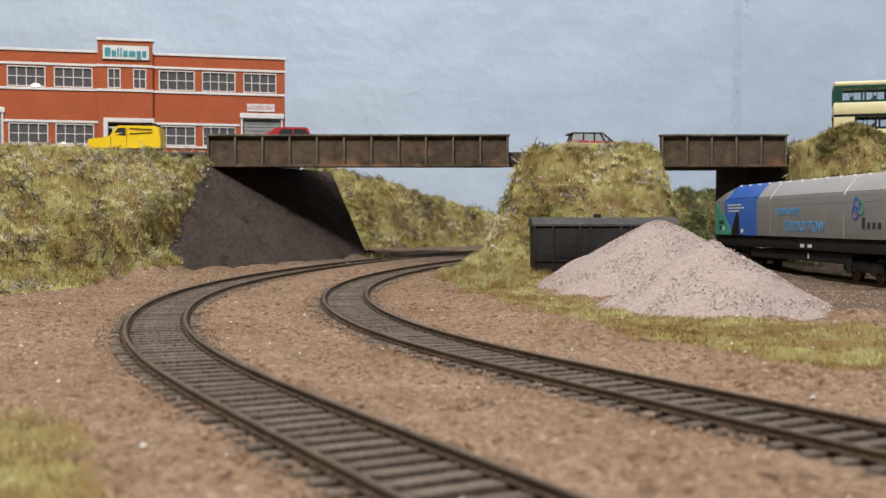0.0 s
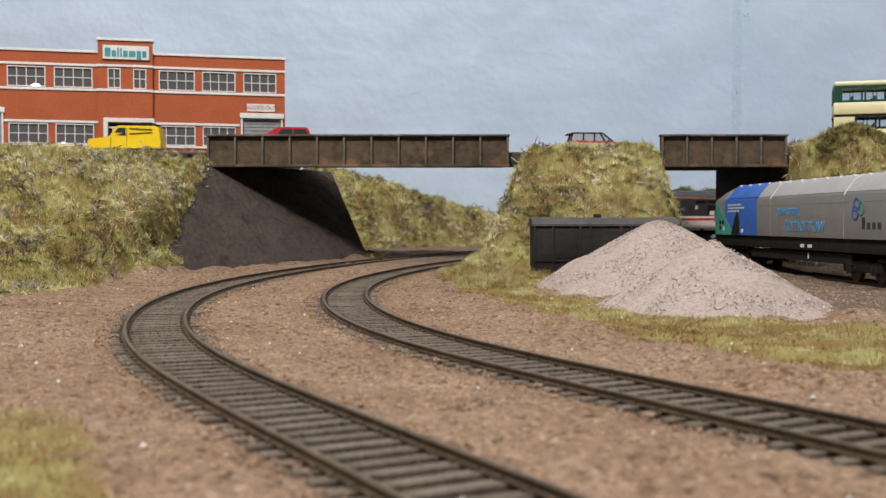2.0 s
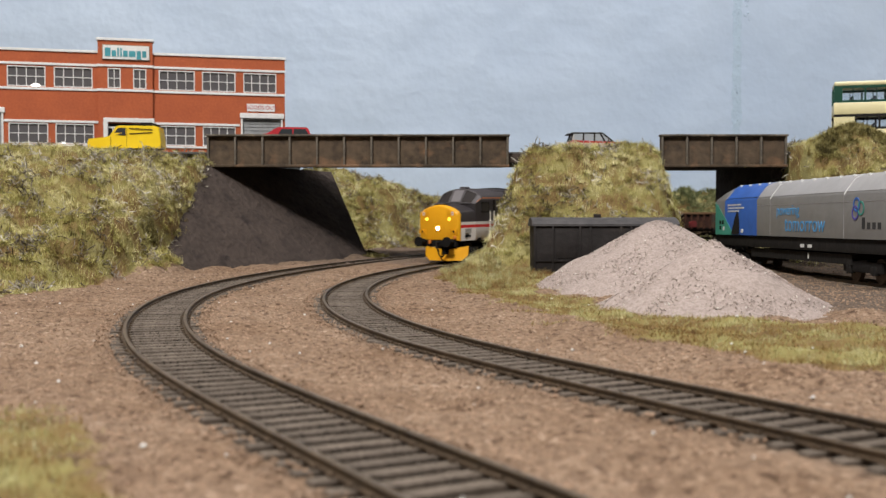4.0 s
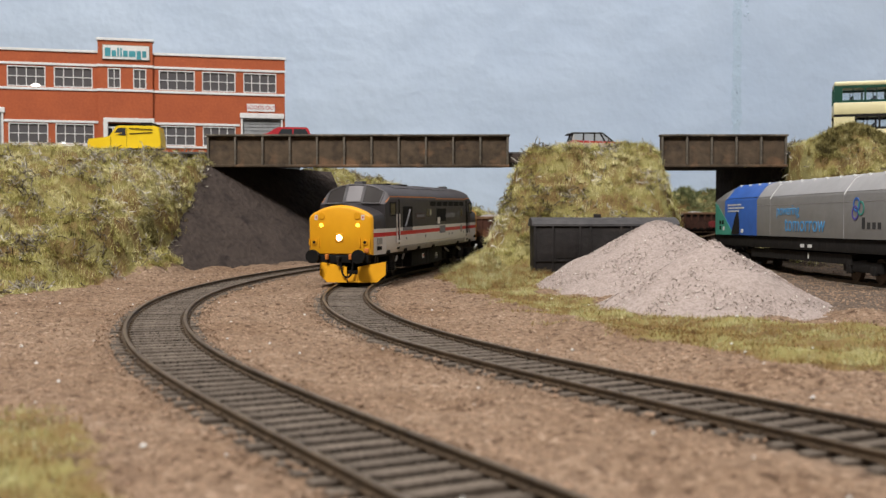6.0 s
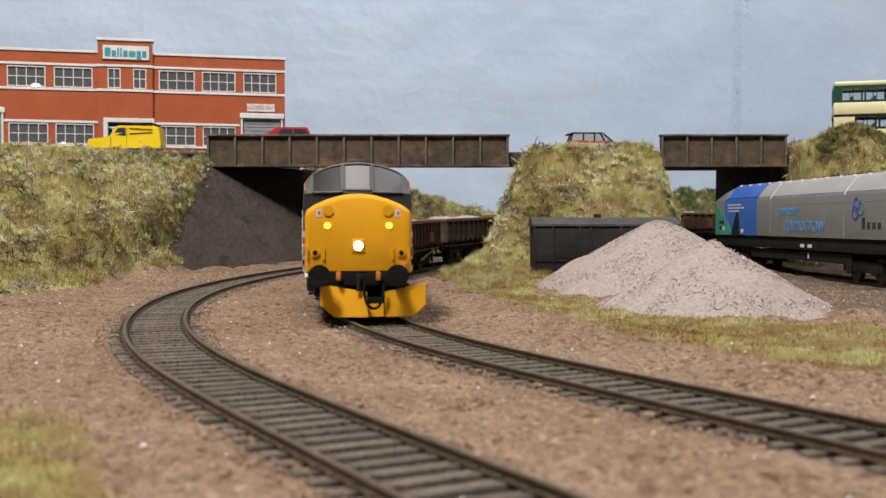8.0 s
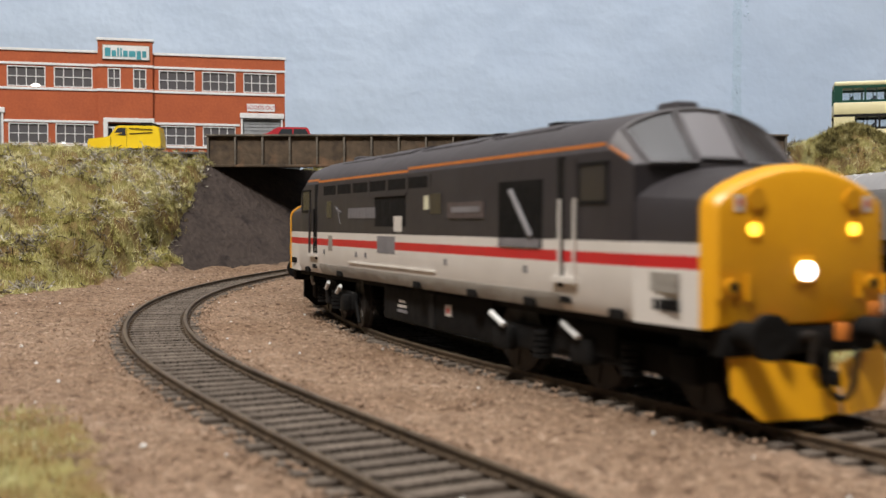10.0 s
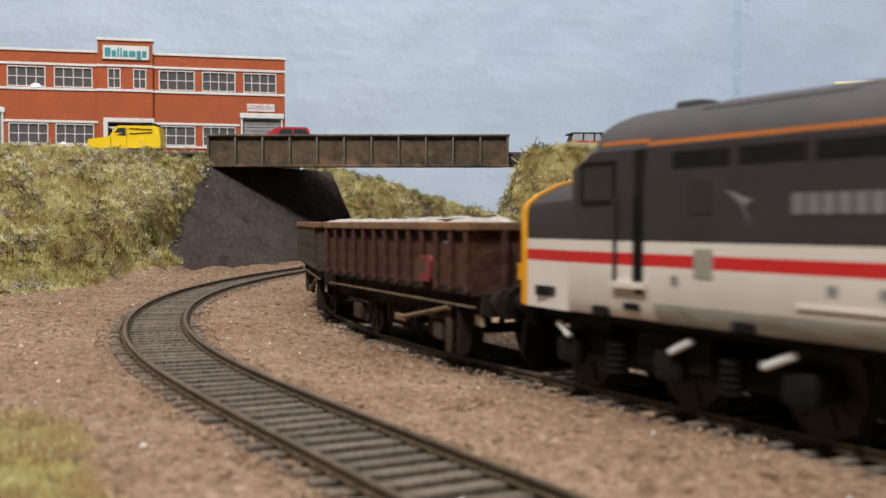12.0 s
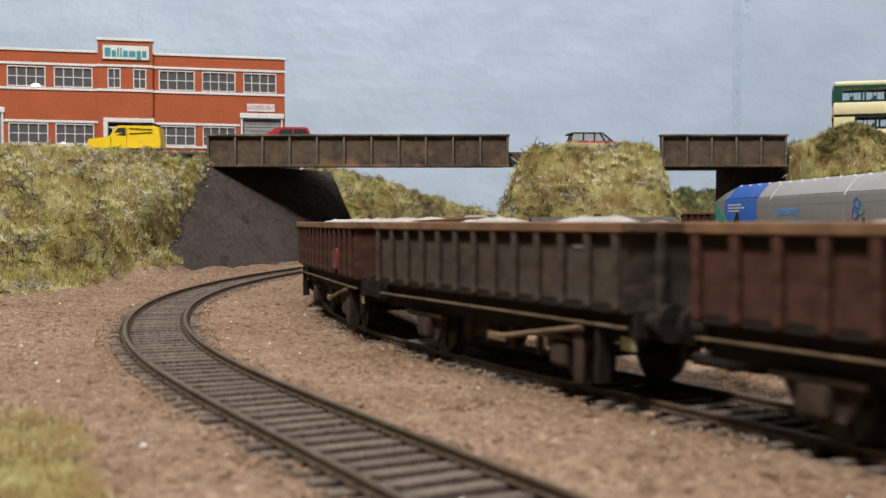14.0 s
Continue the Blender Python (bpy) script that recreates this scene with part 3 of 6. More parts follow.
def car_shell(bm, profile, half, tuck=0.86, sill=0.0):
    """A side outline (x, z) with the sides drawn in towards the roof."""
    top = max(z for _, z in profile)
    low = min(z for _, z in profile)

    def wid(z):
        u = (z - low) / (top - low)
        return half * (1 - (1 - tuck) * max(0, (u - 0.5) / 0.5) ** 1.2)

    n = len(profile)
    rings = []
    for f in (-1.0, -0.93, 0.93, 1.0):
        k = 0.95 if abs(f) == 1 else 1.0
        cx, cz = sum(p[0] for p in profile) / n, sum(p[1] for p in profile) / n
        rings.append([(cx + (x - cx) * (0.975 if k < 1 else 1), f * wid(z), cz + (z - cz) * (0.965 if k < 1 else 1)) for x, z in profile])
    return loft(bm, rings)


def add_wheels(car, xs, half, r):
    for x in xs:
        for s in (-1, 1):
            w = part("wheel", rod(bmesh.new(), (x, s * (half - 2.0), r), (x, s * (half + 0.1), r), r, 20), TYRE, car)
            part("hub_cap", rod(bmesh.new(), (x, s * (half + 0.05), r), (x, s * (half + 0.3), r), r * 0.55, 14), CHROME, w, "metal hub cap")


def side_panes(car, polys, half, tuckz, name="side_window"):
    for poly in polys:
        for s in (-1, 1):
            bm = bmesh.new()
            loft(bm, [[(x, s * (half - 0.10 * (z - tuckz)), z) for x, z in poly], [(x, s * (half + 0.22 - 0.10 * (z - tuckz)), z) for x, z in poly]])
            part(name, bm, GLASSD, car, "dark side window", smooth=0)


GLASSD = glass("vehicle_glass", (0.035, 0.038, 0.042), 0.06)
GLASSG = glass("vehicle_glass_grey", (0.16, 0.15, 0.155), 0.1)

van = thing("three_wheeled_van", -227, 772, 79.7, 3, "bright yellow three-wheeled van with a black roof rack", "van")
VAN = [(-25.5, 2.5), (-26, 6), (-25.2, 9.2), (-13, 10.6), (-10.5, 11.5), (-6.2, 18.2), (-4, 19), (20, 18.8), (24, 18.0), (25.5, 8), (25.5, 2.5)]
part("body", car_shell(bmesh.new(), VAN, 9.6), YELLOWP, van, "glossy yellow body")
side_panes(van, [[(-8.2, 12), (-4.6, 17.2), (0.8, 17.2), (0.8, 12)]], 9.3, 10)
part("windscreen", loft(bmesh.new(), [[(-10.9, -7.6, 11.9), (-10.9, 7.6, 11.9), (-6.9, 6.8, 17.8), (-6.9, -6.8, 17.8)], [(-10.2, -7.6, 11.5), (-10.2, 7.6, 11.5), (-6.3, 6.8, 17.4), (-6.3, -6.8, 17.4)]]), GLASSD, van, smooth=0)
for z in (13.2, 16.2):
    bm = boxed(3.5, 19.5, -9.35, -9.0, z, z + 0.55)
    for v in bm.verts:
        v.co.z += (v.co.x - 11) * (0.06 if z < 14 else -0.05)
    part("sign_bar", bm, BLACK, van, "thin dark stripe of lettering", smooth=0)
part("door_line", box(boxed(1.6, 1.85, -9.75, -9.3, 3.5, 17), -9.6, -9.35, -9.95, -9.6, 3.5, 11), mat("seam", (0.3, 0.2, 0.01), scale=200), van, smooth=0)
rack = part("roof_rack", box(box(boxed(4, 22, -7, -6.3, 19.6, 20.4), 4, 22, 6.3, 7, 19.6, 20.4), 4, 5, -7, 7, 19.6, 20.2), BLACK, van, "black roof rack", smooth=0)
for x in (8, 12, 16, 20):
    part("rack_bar", boxed(x, x + 1.2, -6.3, 6.3, 19.6, 20.2), BLACK, rack, smooth=0)
for x in (5, 20):
    part("rack_leg", box(boxed(x, x + 0.7, -6.8, -6.2, 18.6, 19.7), x, x + 0.7, 6.2, 6.8, 18.6, 19.7), BLACK, rack, smooth=0)
part("suitcase", boxed(10, 18, -4, 4, 20.3, 21.6, 0.3), BLACK, rack, "dark case on the rack")
part("bumper", boxed(-27, -25.8, -8.5, 8.5, 3.2, 4.6, 0.3), CHROME, van)
part("headlamp", rod(rod(bmesh.new(), (-26.6, -6.5, 7), (-25.2, -6.5, 7), 1.5), (-26.6, 6.5, 7), (-25.2, 6.5, 7), 1.5), CHROME, van)
add_wheels(van, [13.5], 9.2, 3.6)
part("front_wheel", rod(bmesh.new(), (-17, -1.2, 3.4), (-17, 1.2, 3.4), 3.4, 20), TYRE, van)

hatch = thing("red_hatchback", -120, 792, 79.7, 6, "red estate car seen over the girder", "car")
EST = [(-22, 4), (-22.6, 10), (-21.5, 13.5), (-8.5, 17.5), (-2.5, 22.3), (0, 22.9), (17, 22.7), (19.5, 22), (21.8, 14), (22, 4)]
part("body", car_shell(bmesh.new(), EST, 9.8, 0.82), REDP, hatch, "glossy red body")
side_panes(hatch, [[(-1.0, 17), (1.2, 21.2), (8.4, 21.2), (8.4, 16.6)], [(9.4, 16.6), (9.4, 21.2), (17.6, 21.2), (19.6, 16.6)]], 9.4, 15)
part("roof_trim", boxed(-1.5, 18.5, -7.4, 7.4, 22.6, 23.0, 0.15), mat("dark_red_roof", (0.12, 0.02, 0.02), scale=300), hatch, "dark red roof panel")
hatch.scale = (1.06, 1.0, 0.86)
add_wheels(hatch, [-14, 14], 9.4, 4)

mini = thing("small_red_car", 113, 800, 79.7, 2, "small red car with a black roof", "car")
MIN = [(-20.5, 3), (-20.8, 9.5), (-19.5, 10.9), (-18.3, 12.0), (19.6, 10.2), (20.6, 8), (20.6, 3)]
part("body", car_shell(bmesh.new(), MIN, 9.2, 0.94), REDP, mini, "red lower body")
CAB = [(-19.2, 11.2), (-17.6, 17.0), (-16.8, 17.5), (4.6, 17.2), (6.2, 16.6), (12.4, 10.9)]
part("cabin", car_shell(bmesh.new(), CAB, 8.4, 0.9), glass("mini_glass", (0.30, 0.33, 0.36), 0.1), mini, "glazed cabin")
part("roof", boxed(-18.4, 5.2, -7.9, 7.9, 17.1, 18.3, 0.4), BLACK, mini, "black roof")
for a, b in (((-19.2, 11.3), (-17.4, 17.2)), ((-9.8, 11.3), (-9.4, 17.2)), ((-1.6, 11.3), (-1.4, 17.2)), ((12.2, 11.0), (5.0, 17.2)), ((6.0, 11.2), (3.0, 17.2))):
    for s in (-1, 1):
        part("pillar", rod(bmesh.new(), (a[0], s * 8.45, a[1]), (b[0], s * 7.7, b[1]), 0.62, 6), BLACK, mini, smooth=0)
part("spoiler", boxed(-21.4, -17.0, -7.6, 7.6, 16.6, 17.4, 0.3), BLACK, mini, "black tailgate lip")
part("white_stripe", boxed(-20.6, 19.5, -9.45, 9.45, 8.6, 9.3), WHITE, mini, "white side stripe", smooth=0)
mini.scale = (1.0, 1.0, 0.9)
add_wheels(mini, [-12.5, 12.5], 8.8, 3.5)


def add_bus():
    bus = thing("double_decker_bus", 289, 794, 79.7, -17, "cream and dark green double-decker bus", "bus")
    cream = mat("cream_paint", (0.72, 0.66, 0.40), (0.66, 0.60, 0.36), scale=150, rough=0.4, bump=0.03)
    green = mat("bus_green", (0.012, 0.07, 0.045), (0.01, 0.055, 0.036), scale=150, rough=0.35, bump=0.03)
    pane = glass("bus_glass", (0.92, 0.95, 0.96), 0.0)
    pane.node_tree.nodes["Principled BSDF"].inputs["Transmission Weight"].default_value = 1.0
    dark = mat("bus_seat_cloth", (0.03, 0.04, 0.06), scale=300)
    part("lower_body", boxed(0, 125, 0, 32, 3, 18.5, 0.8), cream, bus, "cream lower panels")
    part("mid_body", boxed(0, 125, 0, 32, 29.6, 38.4, 0.6), cream, bus, "cream band between the decks")
    part("roof", boxed(0.2, 124.8, 0.4, 31.6, 50.6, 54.0, 1.2), cream, bus, "cream roof")
    for z0, z1, m, first in ((38.4, 50.6, green, 4.6), (18.5, 29.6, BLACK, 14.5)):
        for y0, y1 in ((0.1, 1.1), (30.9, 31.9)):
            part("window_band", box(boxed(0.1, 124.9, y0, y1, z0, z0 + 1.6), 0.1, 124.9, y0, y1, z1 - 1.8, z1), m, bus, "dark window band", smooth=0)
            part("corner_panel", boxed(0.1, first, y0, y1, z0 + 1.6, z1 - 1.8), m if z0 > 30 else cream, bus, "painted corner panel", smooth=0)
            for i in range(7):
                x = first + i * 16.4
                frame_bm = box(boxed(x, x + 1.3, y0, y1, z0 + 1.6, z1 - 1.8), x + 8.3, x + 8.8, y0, y1, z0 + 1.6, z1 - 1.8)
                part("window_pillar", frame_bm, m, bus, smooth=0)
                w = part("window_pane", boxed(x + 1.3, x + 16.2, y0 + 0.35, y0 + 0.6, z0 + 1.6, z1 - 1.8), pane, bus, "clear window pane", smooth=0)
                w.visible_shadow = False
        for y0, y1 in ((1.2, 8.8), (23.2, 30.8)):
            part("end_post", box(boxed(0.1, 1.0, y0, y1 - 5.6, z0, z1), 124, 124.9, y0, y1, z0, z1), m, bus, smooth=0)
    for z in (38.4, 18.5):
        for i in range(7):
            for y in (3.5, 19):
                x = 12 + i * 15.5
                part("seat_back", boxed(x, x + 2.0, y, y + 9.0, z, z + 5.0, 0.8), dark, bus, "dark seat back")
    for x in (26, 98):
        for y0, y1 in ((0.4, 3.0), (29.0, 31.6)):
            w = part("wheel", rod(bmesh.new(), (x, y0, 6.2), (x, y1, 6.2), 6.2, 20), TYRE, bus)
            part("hub_cap", rod(bmesh.new(), (x, y0 - 0.2, 6.2), (x, y1 + 0.2, 6.2), 3.4, 14), CHROME, w, "metal hub cap")


add_bus()


def add_road_surface():
    tagged(part("factory_yard", boxed(-480, -128, 829, 960, 72, 79.0, 0.4), ROAD, smooth=0), "grey yard in front of the factory", "road", kind="structure")


add_road_surface()

# ---- spoil heap ----
GRAVEL = mat("pale_gravel", (0.385, 0.32, 0.295), (0.28, 0.228, 0.208), scale=1000, fine=2, rough=0.95, spread=0.22, spec=0.2, bump=0.5)


def heap_height(x, y):
    a = 36.5 - np.hypot(x - 105, (y - 520) * 1.0) * 0.57
    b = 27.0 - np.hypot(x - 102, (y - 404) * 1.0) * 0.60
    m = np.maximum(a, b)
    # rounded tops and a flared foot
    soft = np.logaddexp(a / 2.2, b / 2.2) * 2.2
    m = np.where(soft > 0, np.minimum(soft, 33.5 - 1.6 * np.logaddexp(0, (34.5 - soft) / 1.6) + 0.5), soft)
    return m


def add_heap():
    rng = np.random.RandomState(11)
    xs, ys = np.arange(30, 185, 1.5), np.arange(345, 600, 1.5)
    X, Y = np.meshgrid(xs, ys)
    H = heap_height(X, Y) + wobble(X, Y, 30, 21) * 0.9 + rng.normal(0, 0.22, X.shape)
    Z = -2.8 + H
    ny, nx = X.shape
    idx = np.arange(nx * ny).reshape(ny, nx)
    q = np.stack([idx[:-1, :-1], idx[:-1, 1:], idx[1:, 1:], idx[1:, :-1]], -1).reshape(-1, 4)
    keep = (H.ravel()[q] > -2.0).any(1)
    heap = thing("gravel_heap", label="two merged heaps of pale pinkish gravel", category="gravel heap")
    flat("heap_body", np.stack([X, Y, Z], -1).reshape(-1, 3), q[keep].tolist(), GRAVEL, heap).data.shade_smooth()
    verts, faces = scatter_stones(rng, 14000, lambda r: (r.uniform(30, 185), r.uniform(345, 560)), lambda x, y: -2.8 + float(heap_height(np.array(x), np.array(y))), lambda x, y: heap_height(np.array(x), np.array(y)) > -1.5, (0.28, 0.62))
    bright, tris = scatter_stones(rng, 420, lambda r: (r.uniform(30, 185), r.uniform(345, 560)), lambda x, y: -2.6 + float(heap_height(np.array(x), np.array(y))), lambda x, y: heap_height(np.array(x), np.array(y)) > -1.0, (0.3, 0.6))
    tagged(flat("bright_grains", bright, tris, mat("bright_grains", (0.80, 0.76, 0.72), (0.66, 0.62, 0.58), scale=900, rough=0.7), heap), kind="stuff")
    tagged(flat("loose_gravel", verts, faces, mat("gravel_grains", (0.50, 0.425, 0.39), (0.40, 0.335, 0.305), scale=900, rough=0.95, spread=0.3, bump=0), heap), kind="stuff")


OCTA = np.array([(1, 0, 0), (-1, 0, 0), (0, 1, 0), (0, -1, 0), (0, 0, 1), (0, 0, -1)], dtype=float)
OCTF = np.array([(0, 2, 4), (2, 1, 4), (1, 3, 4), (3, 0, 4), (2, 0, 5), (1, 2, 5), (3, 1, 5), (0, 3, 5)])


def scatter_stones(rng, count, pick, height, keep, size):
    verts, faces, k = [], [], 0
    for _ in range(count):
        x, y = pick(rng)
        if not keep(x, y):
            continue
        s = rng.uniform(*size)
        v = OCTA * rng.uniform(0.55, 1.0, (6, 1)) * s
        a, b = rng.uniform(0, 6.28, 2)
        ca, sa, cb, sb = math.cos(a), math.sin(a), math.cos(b), math.sin(b)
        v = v @ np.array([[ca, -sa, 0], [sa, ca, 0], [0, 0, 1]]) @ np.array([[1, 0, 0], [0, cb, -sb], [0, sb, cb]])
        verts.append(v + (x, y, height(x, y) + s * 0.2))
        faces.append(OCTF + 6 * k)
        k += 1
    return np.concatenate(verts), np.concatenate(faces).tolist()


add_heap()


# ---- grounded van body and hopper wagon ----
def add_grounded_van():
    g = thing("grounded_wagon_body", 53.5, 628, ground_at(70, 630) - 0.5, 0, "dark grey grounded wagon body with a curved roof", "wagon")
    grey = mat("dark_grey_paint", (0.026, 0.022, 0.022), (0.015, 0.013, 0.013), scale=200, rough=0.75, spec=0.25, wear=(0.055, 0.045, 0.04), wear_at=0.64)
    lid = mat("grey_roof", (0.075, 0.07, 0.072), (0.045, 0.042, 0.045), scale=200, rough=0.7)
    part("body", boxed(0, 84, 0, 30, 0, 29.0, 0.5), grey, g)
    part("roof", prism_x(bmesh.new(), [(-1.0, 28.8), (-1.0, 30.0), (1.5, 31.8), (8, 33.4), (15, 34.0), (22, 33.4), (28.5, 31.8), (31, 30.0), (31, 28.8)], -1.2, 85.2), lid, g, "dull grey curved roof")
    for x in (0.3, 11.0, 27.0, 33.0, 51, 57, 73, 83.7):
        part("rib", boxed(x - 0.6, x + 0.6, -0.9, 0.0, 0.5, 28.7, 0.15), grey, g)
    part("door_panel", boxed(13, 25.5, -0.45, 0, 10, 26, 0.2), grey, g)
    part("rail_strip", box(boxed(0, 84, -0.7, 0, 8.0, 9.0), 0, 84, -0.7, 0, 0, 1.2), grey, g)
    part("roof_vent", boxed(37, 41, 12, 17, 33.4, 36.0, 0.5), grey, g)


add_grounded_van()


def add_hopper():
    hop = thing("hopper_wagon", 204, 741, 0, -90 + math.degrees(math.atan(0.073)), "grey covered hopper wagon with blue and green end", "wagon")
    grey = mat("wagon_grey", (0.185, 0.18, 0.175), (0.16, 0.155, 0.15), scale=120, rough=0.5, bump=0.05)
    roofg = mat("wagon_roof_grey", (0.33, 0.32, 0.33), (0.28, 0.275, 0.28), scale=120, rough=0.45, bump=0.05)
    blue = mat("wagon_blue", (0.035, 0.13, 0.50), scale=120, rough=0.45, bump=0.03)
    green = mat("wagon_green", (0.07, 0.36, 0.27), scale=120, rough=0.45, bump=0.03)
    sky = mat("lettering_blue", (0.09, 0.32, 0.62), scale=200, bump=0)
    GREYB = mat("logo_dark", (0.03, 0.03, 0.032), scale=200, bump=0)
    L0 = 250.0
    # outline of half the section: side, shoulder, roof
    def ring(x, k=1.0, drop=0.0):
        y = 17.4
        pts = [(-y, 21.6), (-y, 43.4), (-y + 0.9, 45.0), (-y + 6.0, 51.6 - drop), (-7, 54.0 - drop), (0, 54.7 - drop), (7, 54.0 - drop), (y - 6.0, 51.6 - drop), (y - 0.9, 45.0), (y, 43.4), (y, 21.6)]
        return [(x, p * k, z) for p, z in pts]

    def seg(name, x0, x1, m, label="", g=0.0):
        bm = bmesh.new()
        loft(bm, [ring(x0, 1 + g), ring(x1, 1 + g)])
        return part(name, bm, m, hop, label)

    body = seg("body", 82.5, L0, grey, "dark grey hopper body")
    seg("blue_end", 24.0, 82.4, blue, "blue painted section")
    bm = bmesh.new()
    loft(bm, [ring(1.5, 0.93, 7.5), ring(8.0, 1.0, 2.6), ring(23.9, 1.0)])
    part("end_section", bm, grey, hop, "grey rounded end section")
    low = [(1.4, 0.935), (8.0, 1.006), (14.0, 1.006)]
    bm = bmesh.new()
    loft(bm, [[(x, -17.4 * k, 21.5), (x, -17.4 * k, 43.6 - 1.2 * max(0, x - 4)), (x, 17.4 * k, 43.6 - 1.2 * max(0, x - 4)), (x, 17.4 * k, 21.5)] for x, k in low])
    part("green_end", bm, green, hop, "green painted end")
    bm = bmesh.new()
    r0 = [p for p in ring(2.0) if p[2] > 44.5]
    loft(bm, [[(9.0, p[1] * 1.004, p[2] - 2.3) for p in r0] + [(9.0, 0, 43)], [(25, p[1] * 1.006, p[2] + 0.2) for p in r0] + [(25, 0, 43)], [(L0 - 1, p[1] * 1.006, p[2] + 0.2) for p in r0] + [(L0 - 1, 0, 43)]])
    part("roof", bm, roofg, hop, "light grey roof sheets")
    bm = bmesh.new()
    loft(bm, [[(x, p[1] * 1.012, p[2] + 0.35) for p in r0] + [(x, 0, 43)] for x in (27.0, 82.4)])
    part("blue_roof_band", bm, blue, hop, "blue roof section")
    for i in range(14):
        x = 31 + i * 16.4
        part("roof_latch", boxed(x, x + 1.6, -9.6, -8.0, 52.4, 54.2, 0.2), WHITE, body, "small white latch")
    for x in (104.0, 202.0):
        bm = bmesh.new()
        loft(bm, [[(x + d, y * 1.012, z + 0.35) for y, z in ((-17.4, 43.4), (-16.5, 45.0), (-11.4, 51.6), (-7, 54), (7, 54), (11.4, 51.6), (16.5, 45.0), (17.4, 43.4))] for d in (0, 0.7)])
        part("roof_rib", bm, WHITE, body, "pale roof seam", smooth=0)
        part("side_seam", boxed(x, x + 0.35, -17.55, -17.3, 21.5, 43.4), roofg, body, smooth=0)
    part("side_line", boxed(82.6, L0, -17.5, -17.3, 39.9, 40.2), roofg, body, smooth=0)
    # dark arched opening on the blue panel, green wedge below
    arch = [(37.0, 22.0), (40.0, 27.0), (44.0, 33.0), (47.5, 37.0), (50.0, 35.5), (51.5, 30), (52.0, 22.0)]
    bm = bmesh.new()
    loft(bm, [[(x, -17.7, z) for x, z in arch], [(x, -17.3, z) for x, z in arch]])
    part("access_hole", bm, BLACK, hop, "dark access opening", smooth=0)
    bm = bmesh.new()
    wedge = [(7.0, 21.6), (7.0, 42.4), (10.0, 41.5), (37.5, 24.5), (38.0, 21.6)]
    loft(bm, [[(x, -17.62, z) for x, z in wedge], [(x, -17.3, z) for x, z in wedge]])
    part("green_wedge", bm, green, hop, "green painted wedge", smooth=0)
    for i, w in enumerate((24.0, 30.0, 21.0)):
        part("text_bar", boxed(30.0, 30.0 + w, -17.6, -17.35, 40.6 - i * 2.0, 41.5 - i * 2.0), WHITE, hop, "small white lettering bar", smooth=0)
    for x, z in ((14, 28.5), (19.0, 28.5), (14.0, 25.0), (21, 24.5), (55.2, 23.2)):
        part("data_plate", boxed(x, x + 3.4, -17.72, -17.4, z, z + 2.4), WHITE if x > 20 else BLACK, hop, "small stencilled mark", smooth=0)
    words("lettering", "powering", 8.6, sky, body, pose(130.5 * K, -17.6 * K, 36.6 * K, 90), 0.1, "blue lettering")
    words("lettering", "tomorrow", 12.6, sky, body, pose(153.5 * K, -17.6 * K, 28.6 * K, 90), 0.1, "blue lettering")
    for j, (dx, dz, c) in enumerate(((0, 0, (0.10, 0.08, 0.35)), (3.2, 2.2, (0.06, 0.3, 0.25)), (0.8, 4.0, (0.05, 0.16, 0.5)))):
        bm = bmesh.new()
        m = Matrix.Translation((215 + dx * 1.9, -17.55, 34.5 + dz)) @ Matrix.Rotation(radians(90), 4, "X")
        outer = bmesh.ops.create_circle(bm, cap_ends=False, segments=20, radius=3.6, matrix=m)["verts"]
        inner = bmesh.ops.create_circle(bm, cap_ends=False, segments=20, radius=2.6, matrix=m)["verts"]
        for i in range(20):
            bm.faces.new((outer[i], outer[(i + 1) % 20], inner[(i + 1) % 20], inner[i]))
        r = bmesh.ops.extrude_face_region(bm, geom=bm.faces[:])
        bmesh.ops.translate(bm, verts=[v for v in r["geom"] if isinstance(v, bmesh.types.BMVert)], vec=(0, -0.2, 0))
        part("emblem_ring", bm, mat("emblem", c, scale=200, bump=0), body, "coloured emblem ring")
    for i in range(4):
        part("logo_bar", boxed(222.0 + i * 5.4, 225.2 + i * 5.4, -17.6, -17.35, 26.6, 29.8 if i else 32.2, 0.1), GREYB, body, "plain dark logo mark", smooth=0)
    # underframe and bogies
    part("underframe", box(boxed(3, L0, -16.2, 16.2, 14.5, 21.3, 0.4), 66, 205, -14.5, 14.5, 8.5, 13.6), BLACK, hop, "black underframe")
    for i, x in enumerate((146, 156)):
        part("data_panel", boxed(x, x + 5.0, -16.45, -16.1, 16.0, 17.8), WHITE, hop, "small white data panel", smooth=0)
    part("data_panel", boxed(152, 153.6, -14.75, -14.4, 10.0, 13.0), WHITE, hop, smooth=0)
    for cx in (36, 214):
        bog = part("bogie", box(box(boxed(cx - 21, cx + 21, -13.4, -11.6, 5, 10.5, 0.6), cx - 21, cx + 21, 11.6, 13.4, 5, 10.5), cx - 5, cx + 5, -13, 13, 5, 11), BLACK, hop, "black bogie")
        for dx in (-13, 13):
            bm = bmesh.new()
            for s in (-1, 1):
                rod(bm, (cx + dx, s * 8.0, 6.1), (cx + dx, s * 10.2, 6.1), 6.1, 24)
            rod(bm, (cx + dx, -11.5, 6.1), (cx + dx, 11.5, 6.1), 1.2)
            part("wheelset", bm, RAIL, bog, "dull steel wheelset")
            part("axle_box", boxed(cx + dx - 2.4, cx + dx + 2.4, -14.4, -11.4, 4, 8.4, 0.5), BLACK, bog)
